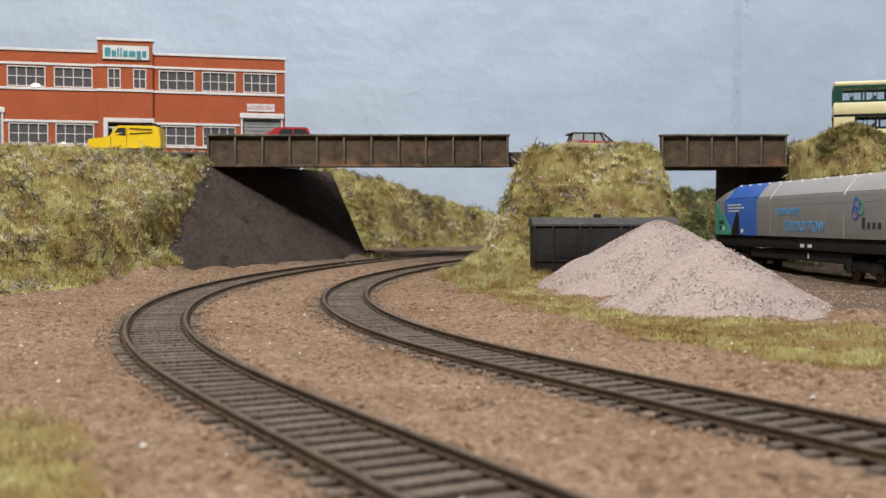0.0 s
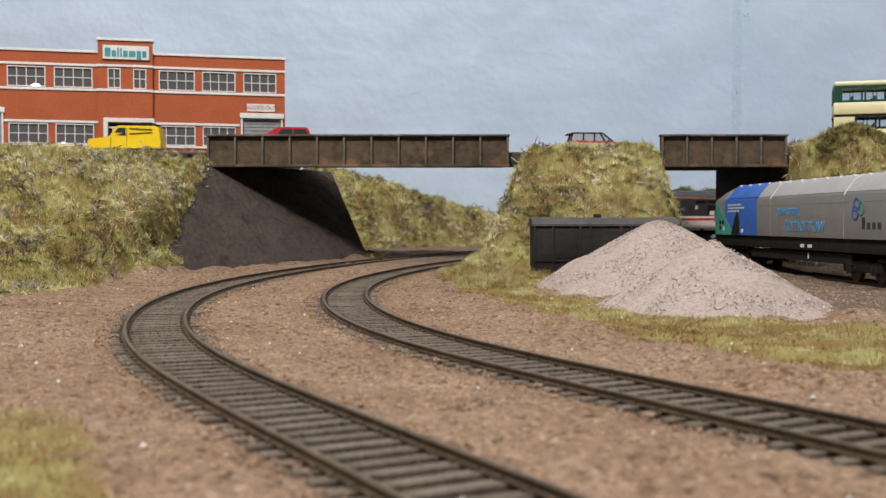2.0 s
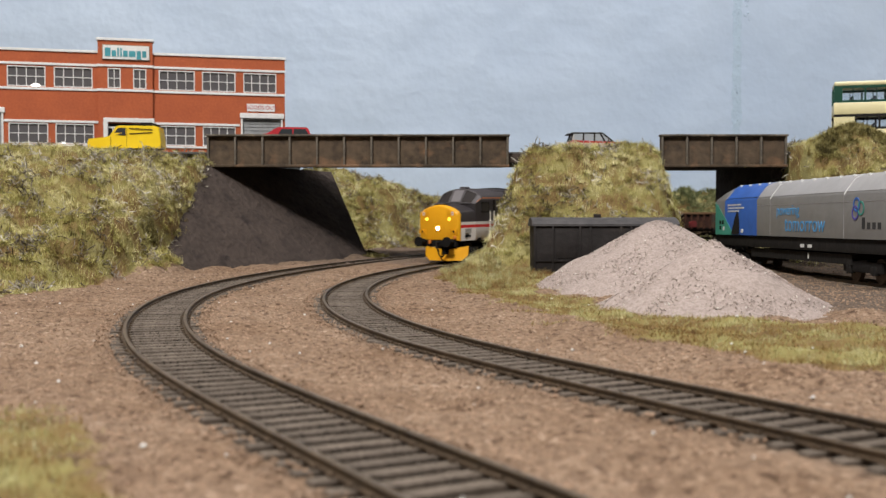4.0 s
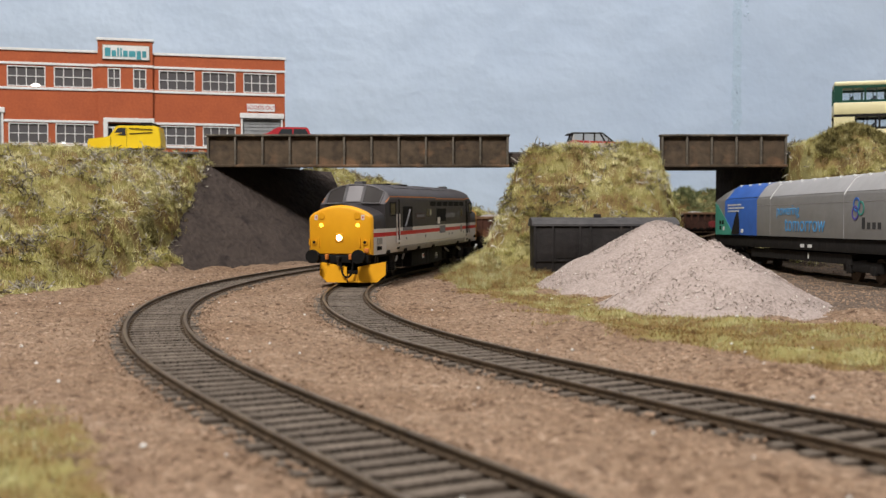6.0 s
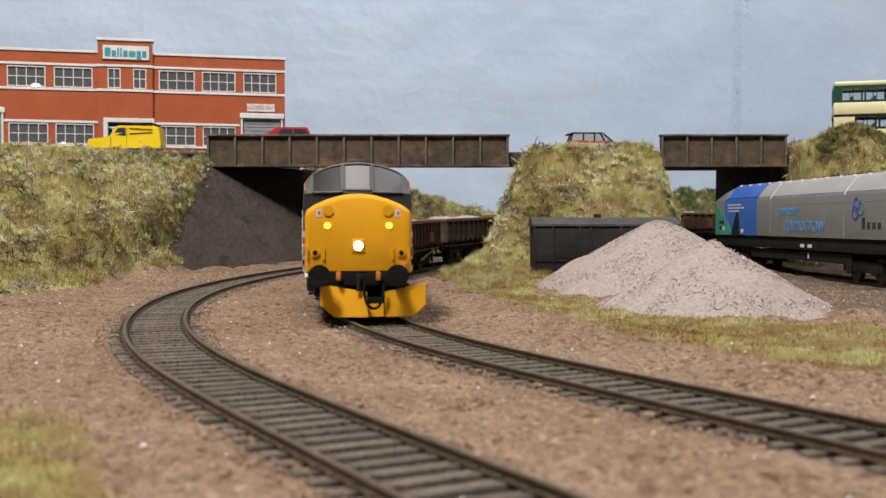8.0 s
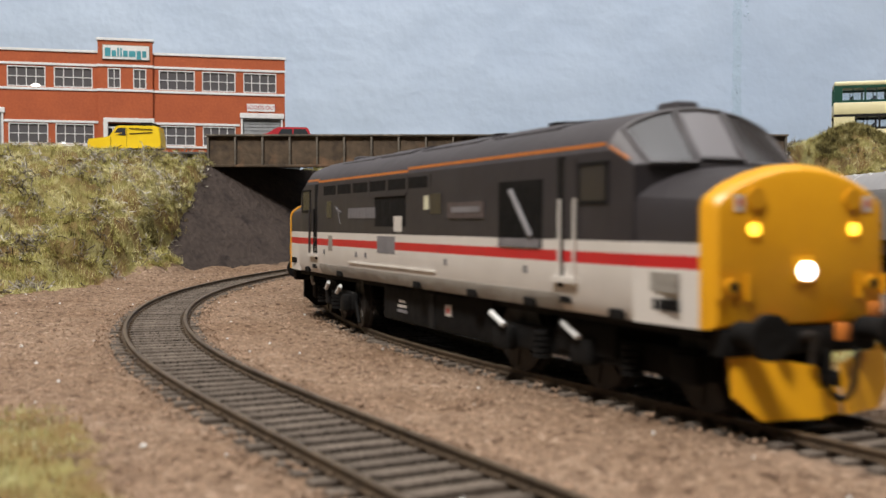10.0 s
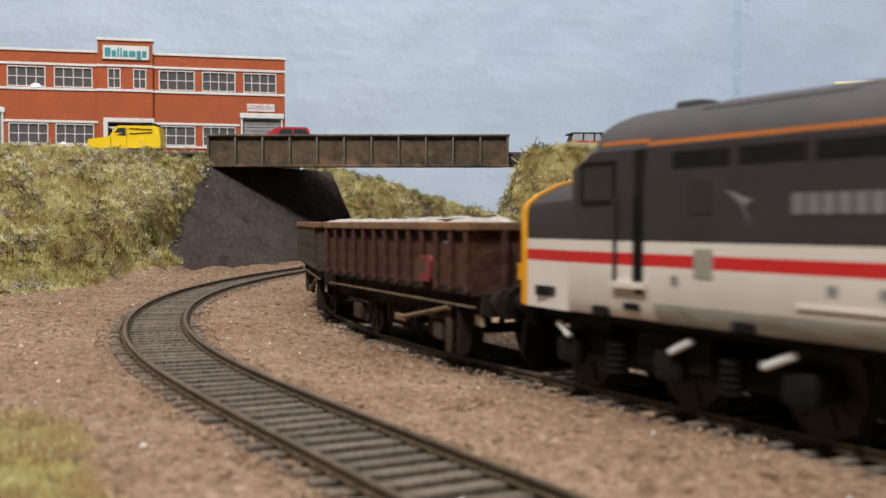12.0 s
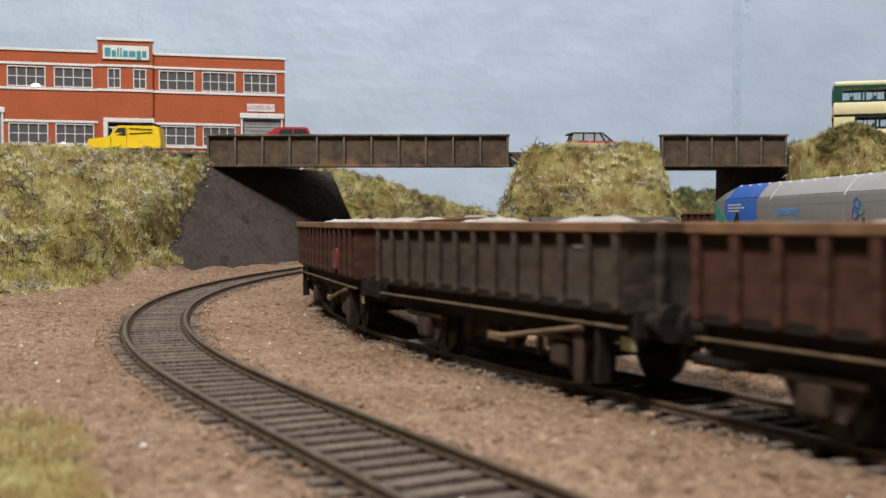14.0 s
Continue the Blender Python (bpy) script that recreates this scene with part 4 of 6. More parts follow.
    for s in (-1, 1):
        part("buffer", rod(rod(bmesh.new(), (-5, s * 11.3, 14), (3, s * 11.3, 14), 1.4), (-6, s * 11.3, 14), (-5, s * 11.3, 14), 3.0), BLACK, hop)


add_hopper()

# ---- turf, scrub and stones ----


def leaf_material(name, stops, rough=0.9):
    m = bpy.data.materials.new(name)
    m.use_nodes = True
    n, l = m.node_tree.nodes, m.node_tree.links
    bsdf = n["Principled BSDF"]
    geo = n.new("ShaderNodeNewGeometry")
    tc = n.new("ShaderNodeTexCoord")
    patch = n.new("ShaderNodeTexNoise")
    patch.inputs["Scale"].default_value, patch.inputs["Detail"].default_value = 24, 5
    l.new(tc.outputs["Object"], patch.inputs["Vector"])
    mixv = n.new("ShaderNodeMath")
    mixv.operation = "MULTIPLY_ADD"
    l.new(geo.outputs["Random Per Island"], mixv.inputs[0])
    mixv.inputs[1].default_value = 0.42
    tuft = n.new("ShaderNodeTexNoise")
    tuft.inputs["Scale"].default_value = 170
    l.new(tc.outputs["Object"], tuft.inputs["Vector"])
    both = n.new("ShaderNodeMath")
    both.operation = "ADD"
    l.new(patch.outputs[0], both.inputs[0])
    l.new(tuft.outputs[0], both.inputs[1])
    sc = n.new("ShaderNodeMath")
    sc.operation = "MULTIPLY_ADD"
    l.new(both.outputs[0], sc.inputs[0])
    sc.inputs[1].default_value, sc.inputs[2].default_value = 2.0, -1.68
    l.new(sc.outputs[0], mixv.inputs[2])
    r = n.new("ShaderNodeValToRGB")
    el = r.color_ramp.elements
    while len(el) < len(stops):
        el.new(0.5)
    for e, (p, c) in zip(el, stops):
        e.position, e.color = p, (*c, 1)
    l.new(mixv.outputs[0], r.inputs[0])
    l.new(r.outputs[0], bsdf.inputs["Base Color"])
    bsdf.inputs["Roughness"].default_value = rough
    bsdf.inputs["Specular IOR Level"].default_value = 0.15
    return m


TURF = leaf_material("dry_turf", [(0.0, (0.12, 0.085, 0.03)), (0.22, (0.25, 0.20, 0.06)), (0.42, (0.36, 0.345, 0.11)), (0.66, (0.57, 0.52, 0.23)), (1.0, (0.80, 0.74, 0.47))])
VERGE = leaf_material("ochre_turf", [(0.0, (0.14, 0.08, 0.036)), (0.3, (0.27, 0.165, 0.062)), (0.5, (0.36, 0.26, 0.11)), (0.7, (0.36, 0.35, 0.15)), (1.0, (0.56, 0.52, 0.31))])
SCRUB = leaf_material("scrub", [(0.0, (0.06, 0.05, 0.02)), (0.35, (0.16, 0.135, 0.05)), (0.7, (0.29, 0.25, 0.10)), (1.0, (0.46, 0.41, 0.21))])
BUSH = leaf_material("dark_bush", [(0.0, (0.06, 0.065, 0.03)), (0.4, (0.12, 0.135, 0.06)), (0.75, (0.20, 0.215, 0.095)), (1.0, (0.34, 0.33, 0.17))])
TWIG = leaf_material("twigs", [(0.0, (0.05, 0.04, 0.03)), (0.35, (0.16, 0.135, 0.10)), (0.65, (0.34, 0.31, 0.26)), (1.0, (0.58, 0.55, 0.50))])


def surface(x, y):
    i = np.clip(np.searchsorted(GY[:, 0], y), 1, GZ.shape[0] - 1)
    j = np.clip(np.searchsorted(GX[0], x), 1, GZ.shape[1] - 1)
    x0, x1, y0, y1 = GX[0][j - 1], GX[0][j], GY[:, 0][i - 1], GY[:, 0][i]
    u, v = (x - x0) / (x1 - x0), (y - y0) / (y1 - y0)
    z = (GZ[i - 1, j - 1] * (1 - u) + GZ[i - 1, j] * u) * (1 - v) + (GZ[i, j - 1] * (1 - u) + GZ[i, j] * u) * v
    return z, GTURF[i, j], GH[i, j], GDIST[i, j]


def blades(rng, x, y, z, length, width, lean):
    """One thin triangle for each root."""
    n = len(x)
    a, b = rng.uniform(0, 2 * math.pi, n), rng.uniform(0, 2 * math.pi, n)
    root = np.stack([x, y, z], -1)
    side = np.stack([np.cos(a), np.sin(a), rng.uniform(-0.5, 0.5, n)], -1) * (width / 2)[:, None]
    t = rng.uniform(0, lean, n)
    tip = np.stack([np.cos(b) * np.sin(t), np.sin(b) * np.sin(t), np.cos(t)], -1) * length[:, None]
    v = np.stack([root - side, root + side, root + tip], 1).reshape(-1, 3)
    return v, np.arange(n * 3).reshape(n, 3)


def clumps(rng, cx, cy, size, per):
    """Roots gathered in loose balls round the given places."""
    n = len(cx)
    d = rng.normal(0, 1, (n, per, 3))
    d /= np.linalg.norm(d, axis=2, keepdims=True)
    d *= (rng.uniform(0.15, 1, (n, per, 1)) ** 0.6) * size[:, None, None]
    z0, _, _, _ = surface(cx, cy)
    x, y = cx[:, None] + d[..., 0], cy[:, None] + d[..., 1]
    z = z0[:, None] + np.abs(d[..., 2]) * 0.75 - 0.4
    return x.ravel(), y.ravel(), z.ravel()


def on_bank_top(x, y, h):
    """The level ground behind the bank's crest, which stays bare."""
    return (x < -120) & (h > 79.0)


def add_turf():
    rng = np.random.RandomState(41)
    # fine static grass over all turf
    count = 1500000
    x, y = rng.uniform(-330, 330, count), 90 + 1080 * rng.uniform(0, 1, count) ** 1.05
    inside = np.abs(x) < 0.46 * y + 30
    x, y = x[inside], y[inside]
    z, turf, h, dist = surface(x, y)
    keep = (rng.uniform(0, 1, len(x)) < turf ** 1.5) & (dist > 18) & ~on_bank_top(x, y, h) & ~((h > 84) & (y > 775) & (x < 200))
    x, y, z, h = x[keep], y[keep], z[keep], h[keep]
    for name, pick, m, label in (("turf", (h > 7) | ((x < -100) & (y > 380)), TURF, "dry yellow-green static grass over the banks"), ("verge_turf", (h <= 7) & ~((x < -100) & (y > 380)), VERGE, "ochre and green turf along the verges")):
        n = int(pick.sum())
        ln = rng.uniform(1.8, 5.2, n) if name == "turf" else rng.uniform(0.7, 2.4, n)
        v, f = blades(rng, x[pick], y[pick], z[pick] - 0.3, ln, rng.uniform(0.16, 0.42, n), 1.25)
        tagged(flat(name, v, f.tolist(), m), label, "grass", kind="stuff")
    # lumpy foliage on the banks
    cx, cy = rng.uniform(-330, 330, 26000), rng.uniform(430, 1230, 26000)
    inside = np.abs(cx) < 0.45 * cy + 20
    cx, cy = cx[inside], cy[inside]
    _, turf, h, dist = surface(cx, cy)
    lump = wobble(cx, cy, 60, 51)
    keep = (h > 7) & ~on_bank_top(cx, cy, h) & (h < 86) & (dist > 24) & (rng.uniform(0, 1, len(cx)) < 0.32 + 0.25 * lump)
    cx, cy = cx[keep][:3400], cy[keep][:3400]
    size = rng.uniform(2.0, 5.2, len(cx))
    x, y, z = clumps(rng, cx, cy, size, 96)
    n = len(x)
    v, f = blades(rng, x, y, z, rng.uniform(1.6, 4.2, n), rng.uniform(0.18, 0.45, n), 2.0)
    tagged(flat("bank_foliage", v, f.tolist(), TURF), "lumpy pale green foliage on the banks", "foliage", kind="stuff")
    # darker scrub, mostly along crests and feet
    ax = rng.uniform(-330, 330, 16000)
    ay = rng.uniform(430, 1230, 16000)
    _, turf, h, dist = surface(ax, ay)
    keep = (h > 6) & ~on_bank_top(ax, ay, h) & (h < 86) & (dist > 24) & (wobble(ax, ay, 70, 61) > 0.35) & (np.abs(ax) < 0.45 * ay + 20) & (rng.uniform(0, 1, len(ax)) < 0.3)
    ax, ay = ax[keep][:900], ay[keep][:900]
    bushes = [(288, 740, 12), (270, 735, 10), (312, 744, 11), (262, 728, 8), (-160, 668, 8), (-150, 690, 6), (-172, 640, 7), (60, 690, 6), (180, 745, 7), (178, 720, 6), (174, 770, 7), (300, 738, 12), (-52, 806, 7), (-60, 836, 7)]
    for bx, by, r in bushes:
        k = int(r * 5)
        ax, ay = np.concatenate([ax, rng.normal(bx, r * 0.45, k)]), np.concatenate([ay, rng.normal(by, r * 0.45, k)])
    x, y, z = clumps(rng, ax, ay, rng.uniform(2.0, 4.5, len(ax)), 70)
    n = len(x)
    v, f = blades(rng, x, y, z, rng.uniform(1.4, 3.2, n), rng.uniform(0.3, 0.8, n), 2.2)
    tagged(flat("scrub", v, f.tolist(), SCRUB), "dark olive scrub on the banks", "foliage", kind="stuff")
    # longer dry tufts round the foot of the mound
    k = 520
    bx, by = rng.uniform(-12, 62, k), rng.uniform(520, 665, k)
    tz, tt, th, td = surface(bx, by)
    ok = (td > 21) & (th < 20) & (tt > 0.3) & (heap_height(bx, by) < -1)
    bx, by = bx[ok], by[ok]
    x, y, z = clumps(rng, bx, by, rng.uniform(1.5, 4.0, len(bx)), 60)
    n = len(x)
    v, f = blades(rng, x, y, z - 0.3, rng.uniform(1.5, 5.0, n), rng.uniform(0.14, 0.36, n), 1.5)
    tagged(flat("dry_tufts", v, f.tolist(), VERGE), "longer ochre grass tufts at the mound's foot", "grass", kind="stuff")
    # dark green bushes in front of the sky board beyond the siding
    k = 420
    bx, by = rng.uniform(212, 330, k), rng.uniform(1140, 1225, k)
    x, y, z = clumps(rng, bx, by, rng.uniform(4, 9, k), 90)
    n = len(x)
    v, f = blades(rng, x, y, z, rng.uniform(2.0, 4.5, n), rng.uniform(0.5, 1.1, n), 2.2)
    tagged(flat("bushes", v, f.tolist(), BUSH), "dark green bushes before the painted sky", "foliage", kind="stuff")


def add_twigs():
    """Tangles of curled fibres in the scrub."""
    rng = np.random.RandomState(77)
    x, y = rng.uniform(-320, 330, 90000), rng.uniform(440, 1150, 90000)
    z, turf, h, dist = surface(x, y)
    keep = (np.abs(x) < 0.45 * y + 10) & (turf > 0.5) & (dist > 22) & ~on_bank_top(x, y, h) & (h < 87) & ((h > 8) | (x < -120)) & (wobble(x, y, 45, 71) > rng.uniform(-0.5, 0.9, len(x)))
    x, y = x[keep][:1500], y[keep][:1500]
    # a few dense tangles, the rest single strands
    cx, cy = np.repeat(x[:430], 14), np.repeat(y[:430], 14)
    x, y = np.concatenate([cx + rng.normal(0, 2.6, len(cx)), x[430:]]), np.concatenate([cy + rng.normal(0, 2.6, len(cy)), y[430:]])
    z, turf, h, dist = surface(x, y)
    n = len(x)
    p = np.stack([x, y, z + rng.uniform(0.5, 3.2, n)], -1)
    d = rng.normal(0, 1, (n, 3))
    d[:, 2] = np.abs(d[:, 2]) * 0.5
    r, step = rng.uniform(0.16, 0.40, n)[:, None], rng.uniform(0.8, 2.0, n)[:, None]
    rings = []
    for i in range(5):
        d /= np.linalg.norm(d, axis=1, keepdims=True)
        u = np.cross(d, (0.3, 0.5, 0.8))
        u /= np.linalg.norm(u, axis=1, keepdims=True)
        w = np.cross(d, u)
        rings.append(np.stack([p + u * r, p - u * r * 0.5 + w * r * 0.86, p - u * r * 0.5 - w * r * 0.86], 1))
        p = p + d * step
        d = d + rng.normal(0, 0.55, (n, 3))
    v = np.stack(rings, 1).reshape(-1, 3)
    one = np.array([(3 * i + j, 3 * i + (j + 1) % 3, 3 * i + 3 + (j + 1) % 3, 3 * i + 3 + j) for i in range(4) for j in range(3)])
    f = (one[None] + 15 * np.arange(n)[:, None, None]).reshape(-1, 4)
    tagged(flat("twig_tangle", v, f.tolist(), TWIG), "curled grey-brown fibres in the scrub", "foliage", kind="stuff")


BALLAST = mat("ballast_chips", (0.29, 0.20, 0.14), (0.18, 0.12, 0.082), scale=900, rough=0.95, spread=0.55, spec=0.2)
# dark so that the chips carry the shade of the sleeper gaps
CRIB_SHADE = mat("crib_chips", (0.055, 0.042, 0.033), (0.028, 0.022, 0.018), scale=900, rough=0.95, spread=0.4, spec=0.2)
PALE = mat("white_chips", (0.75, 0.74, 0.72), (0.6, 0.6, 0.58), scale=900, rough=0.9)


def stones(rng, x, y, z, s):
    n = len(x)
    v = OCTA[None] * rng.uniform(0.45, 1.0, (n, 6, 1)) * s[:, None, None]
    a = rng.uniform(0, 6.28, n)
    ca, sa = np.cos(a)[:, None], np.sin(a)[:, None]
    v = np.stack([v[..., 0] * ca - v[..., 1] * sa, v[..., 0] * sa + v[..., 1] * ca, v[..., 2] * 0.75], -1)
    v += np.stack([x, y, z], -1)[:, None]
    f = (OCTF[None] + 6 * np.arange(n)[:, None, None]).reshape(-1, 3)
    return v.reshape(-1, 3), f


def add_stones():
    rng = np.random.RandomState(88)
    x, y = rng.uniform(-260, 300, 130000), 70 + 640 * rng.uniform(0, 1, 130000) ** 1.35
    inside = np.abs(x) < 0.45 * y + 10
    x, y = x[inside], y[inside]
    z, turf, h, dist = surface(x, y)
    keep = (turf < rng.uniform(0, 0.8, len(x))) & (dist > 15.2) & (h < 4) & (heap_height(x, y) < -1)
    x, y, z = x[keep][:52000], y[keep][:52000], z[keep][:52000]
    v, f = stones(rng, x, y, z + 0.05, rng.uniform(0.28, 0.72, len(x)) * (1 + (rng.uniform(0, 1, len(x)) > 0.985) * 0.8))
    tagged(flat("ballast", v, f.tolist(), BALLAST), "loose sandy brown ballast chips", "ballast", kind="stuff")
    # chips over the sleeper ends and, with shade in their dark colour, in the cribs
    for name, a, b, count, m, label in (("shoulder_ballast", 10.6, 16.5, 9000, BALLAST, "sandy chips along the sleeper ends"), ("crib_ballast", 0.0, 7.6, 26000, CRIB_SHADE, "dark chips for the shade between the sleepers")):
        s, side = rng.uniform(-330, 420, count), rng.choice([-1, 1], count)
        u = side * rng.uniform(a, b, count)
        off = np.where(rng.uniform(0, 1, count) < 0.5, 0.0, TRACK_GAP) + u
        lx, ly, lh = (np.interp(s, LINE[:, 0], LINE[:, i]) for i in (1, 2, 3))
        x, y = lx - np.cos(lh) * off, ly + np.sin(lh) * off
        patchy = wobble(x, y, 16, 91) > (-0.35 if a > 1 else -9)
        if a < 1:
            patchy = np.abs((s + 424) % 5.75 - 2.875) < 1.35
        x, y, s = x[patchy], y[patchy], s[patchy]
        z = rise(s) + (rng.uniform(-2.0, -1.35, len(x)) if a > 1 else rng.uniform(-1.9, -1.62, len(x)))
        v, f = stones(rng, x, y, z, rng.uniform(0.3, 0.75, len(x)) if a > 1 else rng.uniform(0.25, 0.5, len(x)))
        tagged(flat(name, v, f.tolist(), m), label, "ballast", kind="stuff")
    n = 150
    x, y = rng.uniform(-240, 240, n * 3), 90 + 560 * rng.uniform(0, 1, n * 3)
    inside = np.abs(x) < 0.43 * y
    x, y = x[inside][:n], y[inside][:n]
    z, turf, h, dist = surface(x, y)
    v, f = stones(rng, x, y, z + 0.3 + 1.6 * (dist < 13), rng.uniform(0.3, 0.75, len(x)))
    tagged(flat("white_chips", v, f.tolist(), PALE), "scattered white stone chips", "ballast", kind="stuff")


add_turf()
add_twigs()
add_stones()

# ---- diesel locomotive ----
CHAR = mat("charcoal_paint", (0.033, 0.029, 0.032), (0.026, 0.022, 0.025), scale=150, rough=0.5, bump=0.05)
ROOFC = mat("charcoal_roof", (0.058, 0.052, 0.058), (0.042, 0.038, 0.043), scale=250, rough=0.65, bump=0.1)
CREAM = mat("off_white_paint", (0.66, 0.62, 0.58), (0.60, 0.56, 0.52), scale=120, rough=0.5, bump=0.03)
VALANCE = mat("grey_valance", (0.30, 0.28, 0.25), (0.24, 0.22, 0.20), scale=120, rough=0.6)
STRIPE = mat("red_stripe", (0.55, 0.018, 0.02), (0.48, 0.015, 0.018), scale=150, rough=0.45, bump=0.02)
ORANGE = mat("orange_line", (0.62, 0.20, 0.03), (0.52, 0.16, 0.03), scale=300, rough=0.5, bump=0.02)
CABGREY = mat("cab_grey", (0.095, 0.087, 0.092), (0.07, 0.064, 0.069), scale=250, rough=0.55, bump=0.08)
CABGLASS = glass("cab_glass", (0.035, 0.031, 0.031), 0.2)
GREYMARK = mat("grey_mark", (0.20, 0.19, 0.20), scale=300, bump=0)
FRAMEC = mat("underframe_black", (0.0045, 0.0042, 0.0042), (0.009, 0.008, 0.0075), scale=350, rough=0.85, spec=0.2)
STEEL = mat("wheel_steel", (0.035, 0.028, 0.024), (0.018, 0.015, 0.013), scale=400, rough=0.6, metal=0.3)
ARCH = [(-17.3, 41.6), (-16.9, 43.1), (-15.4, 45.0), (-12.6, 46.8), (-8.6, 48.3), (-4.3, 49.2), (0, 49.5), (4.3, 49.2), (8.6, 48.3), (12.6, 46.8), (15.4, 45.0), (16.9, 43.1), (17.3, 41.6)]


def wheelset(parent, x, r, half=7.2, wide=2.4, lift=0.0, label="steel wheelset"):
    bm = bmesh.new()
    for s in (-1, 1):
        rod(bm, (0, s * half, 0), (0, s * (half + 0.7), 0), r + 0.8, 28)
        rod(bm, (0, s * (half + 0.7), 0), (0, s * (half + wide), 0), r, 28)
        rod(bm, (0, s * (half + wide), 0), (0, s * (half + wide + 0.35), 0), r * 0.35, 12)
        for k in range(6):
            a = k * math.pi / 3
            rod(bm, (r * 0.3 * math.cos(a), s * (half + wide + 0.05), r * 0.3 * math.sin(a)), (r * 0.85 * math.cos(a), s * (half + wide + 0.05), r * 0.85 * math.sin(a)), 0.35, 6)
    rod(bm, (0, -half, 0), (0, half, 0), 1.2)
    ob = part("wheelset", bm, STEEL, parent, label)
    ob.location = (x * K, 0, (r + lift) * K)
    ob["turning"] = r
    return ob


def add_locomotive():
    loco = thing("locomotive", label="charcoal, white and red diesel locomotive with yellow ends", category="locomotive")

    def bars(name, x0, x1, z0, z1, m, d0=-0.05, d1=0.15, y=17.6, label="", parent=None, sides=(-1, 1), bevel=0.0):
        for s in sides:
            a, b = sorted((s * (y + d0), s * (y + d1)))
            part(name, boxed(x0, x1, a, b, z0, z1, bevel), m, parent or loco, label, smooth=0)

    low = [(-16.6, 14.4), (-17.6, 16.6), (-17.6, 23.0), (17.6, 23.0), (17.6, 16.6), (16.6, 14.4)]
    body = part("body", prism_x(bmesh.new(), low, -97, 97), CREAM, loco, "off-white lower body side")
    part("lower_edge", prism_x(bmesh.new(), [(-16.7, 14.3), (-17.66, 16.4), (-17.68, 17.4), (17.68, 17.4), (17.66, 16.4), (16.7, 14.3)], -74, 74), VALANCE, body, "grey valance edge")
    part("red_band", boxed(-97, 97, -17.6, 17.6, 23.0, 25.0), STRIPE, loco, "bright red body stripe", smooth=0)
    part("white_band", boxed(-97, 97, -17.6, 17.6, 25.0, 26.9), CREAM, loco, "off-white body stripe", smooth=0)
    upper = part("upper_body", prism_x(bmesh.new(), [(-17.6, 26.9), (-17.55, 37), (-17.3, 41.6), (17.3, 41.6), (17.55, 37), (17.6, 26.9)], -90, 90), CHAR, loco, "charcoal upper body side")
    roof = part("roof", prism_x(bmesh.new(), ARCH, -89, 89), ROOFC, loco, "charcoal arched roof")
    bars("cantrail_line", -76, -1, 41.9, 42.5, ORANGE, -0.5, 0.05, 17.22, "thin orange line along the cantrail", roof)
    bars("cantrail_line", -1, 88, 42.5, 43.1, ORANGE, -0.5, 0.1, 17.0, "", roof)
    bars("cantrail_line", -88, -76, 42.5, 43.1, ORANGE, -0.5, 0.1, 17.0, "", roof)
    # roof fittings
    for x0, x1, h in ((-70, -42, 0.25), (-36, -14, 0.4), (-6, 26, 0.3), (34, 62, 0.35)):
        part("roof_hatch", prism_x(bmesh.new(), [(-11.5, 46.6), (-11.3, 47.35 + h), (-6, 48.9 + h), (0, 49.5 + h), (6, 48.9 + h), (11.3, 47.35 + h), (11.5, 46.6)], x0, x1), ROOFC, roof, "raised roof hatch")
    bm = rod(bmesh.new(), (48, 0, 48.8), (48, 0, 50.1), 5.0, 28)
    part("fan_grille", bm, FRAMEC, roof, "round roof fan grille")
    for x in (8, 16):
        part("exhaust", boxed(x, x + 4, -3, 3, 49.0, 50.3, 0.3), FRAMEC, roof)
    for x in (84, -84):
        part("horn_pod", boxed(x - 3, x + 3, -2.4, 2.4, 48.8, 50.7, 0.6), ROOFC, roof)

    def arch_z(y):
        return float(np.interp(y, [p[0] for p in ARCH], [p[1] for p in ARCH]))

    for end in (1, -1):
        # sloping cab front
        def skin(y, f, out=0.0):
            return (end * (89 + 7.3 * f + out * 0.8), y * (1 - 0.03 * f), 41.6 - 2.6 * f + (arch_z(y) - 41.6) * (1 - 0.93 * f) + out * 0.6)

        ys = [p[0] for p in ARCH]
        bm = bmesh.new()
        loft(bm, [[skin(y, f) for y in ys] for f in (0, 0.33, 0.66, 1.0)])
        front = part("cab_front", bm, CABGREY, loco, "charcoal cab front")
        if end == 1:
            for side in (-17.1, 17.1):
                bm = bmesh.new()
                line = [Vector(skin(side, f, 0.1)) for f in (0, 0.25, 0.5, 0.75)]
                for p, q in zip(line, line[1:]):
                    rod(bm, p, q, 0.2, 6)
                part("corner_line", bm, ORANGE, front, "orange line down the cab corner")
        bm = bmesh.new()
        loft(bm, [[(end * x, y * k, z) for y, z in ((-17.58, 26.9), (-17.35, top), (17.35, top), (17.58, 26.9))] for x, k, top in ((89.9, 1.0, 41.55), (93.5, 1.0, 40.2), (96.4, 0.98, 38.9))])
        part("cab_wall", bm, CHAR, loco, "charcoal cab corner")
        for y0, y1, f0, f1 in ((-3.9, 3.9, 0.12, 0.9), (5.7, 14.2, 0.12, 0.97), (-14.2, -5.7, 0.12, 0.97)):
            bm = bmesh.new()
            grid = [[bm.verts.new(skin(y0 + (y1 - y0) * i / 6, f0 + (f1 - f0) * j / 4, 0.28)) for i in range(7)] for j in range(5)]
            for a, b in zip(grid, grid[1:]):
                for i in range(6):
                    bm.faces.new((a[i], a[i + 1], b[i + 1], b[i]))
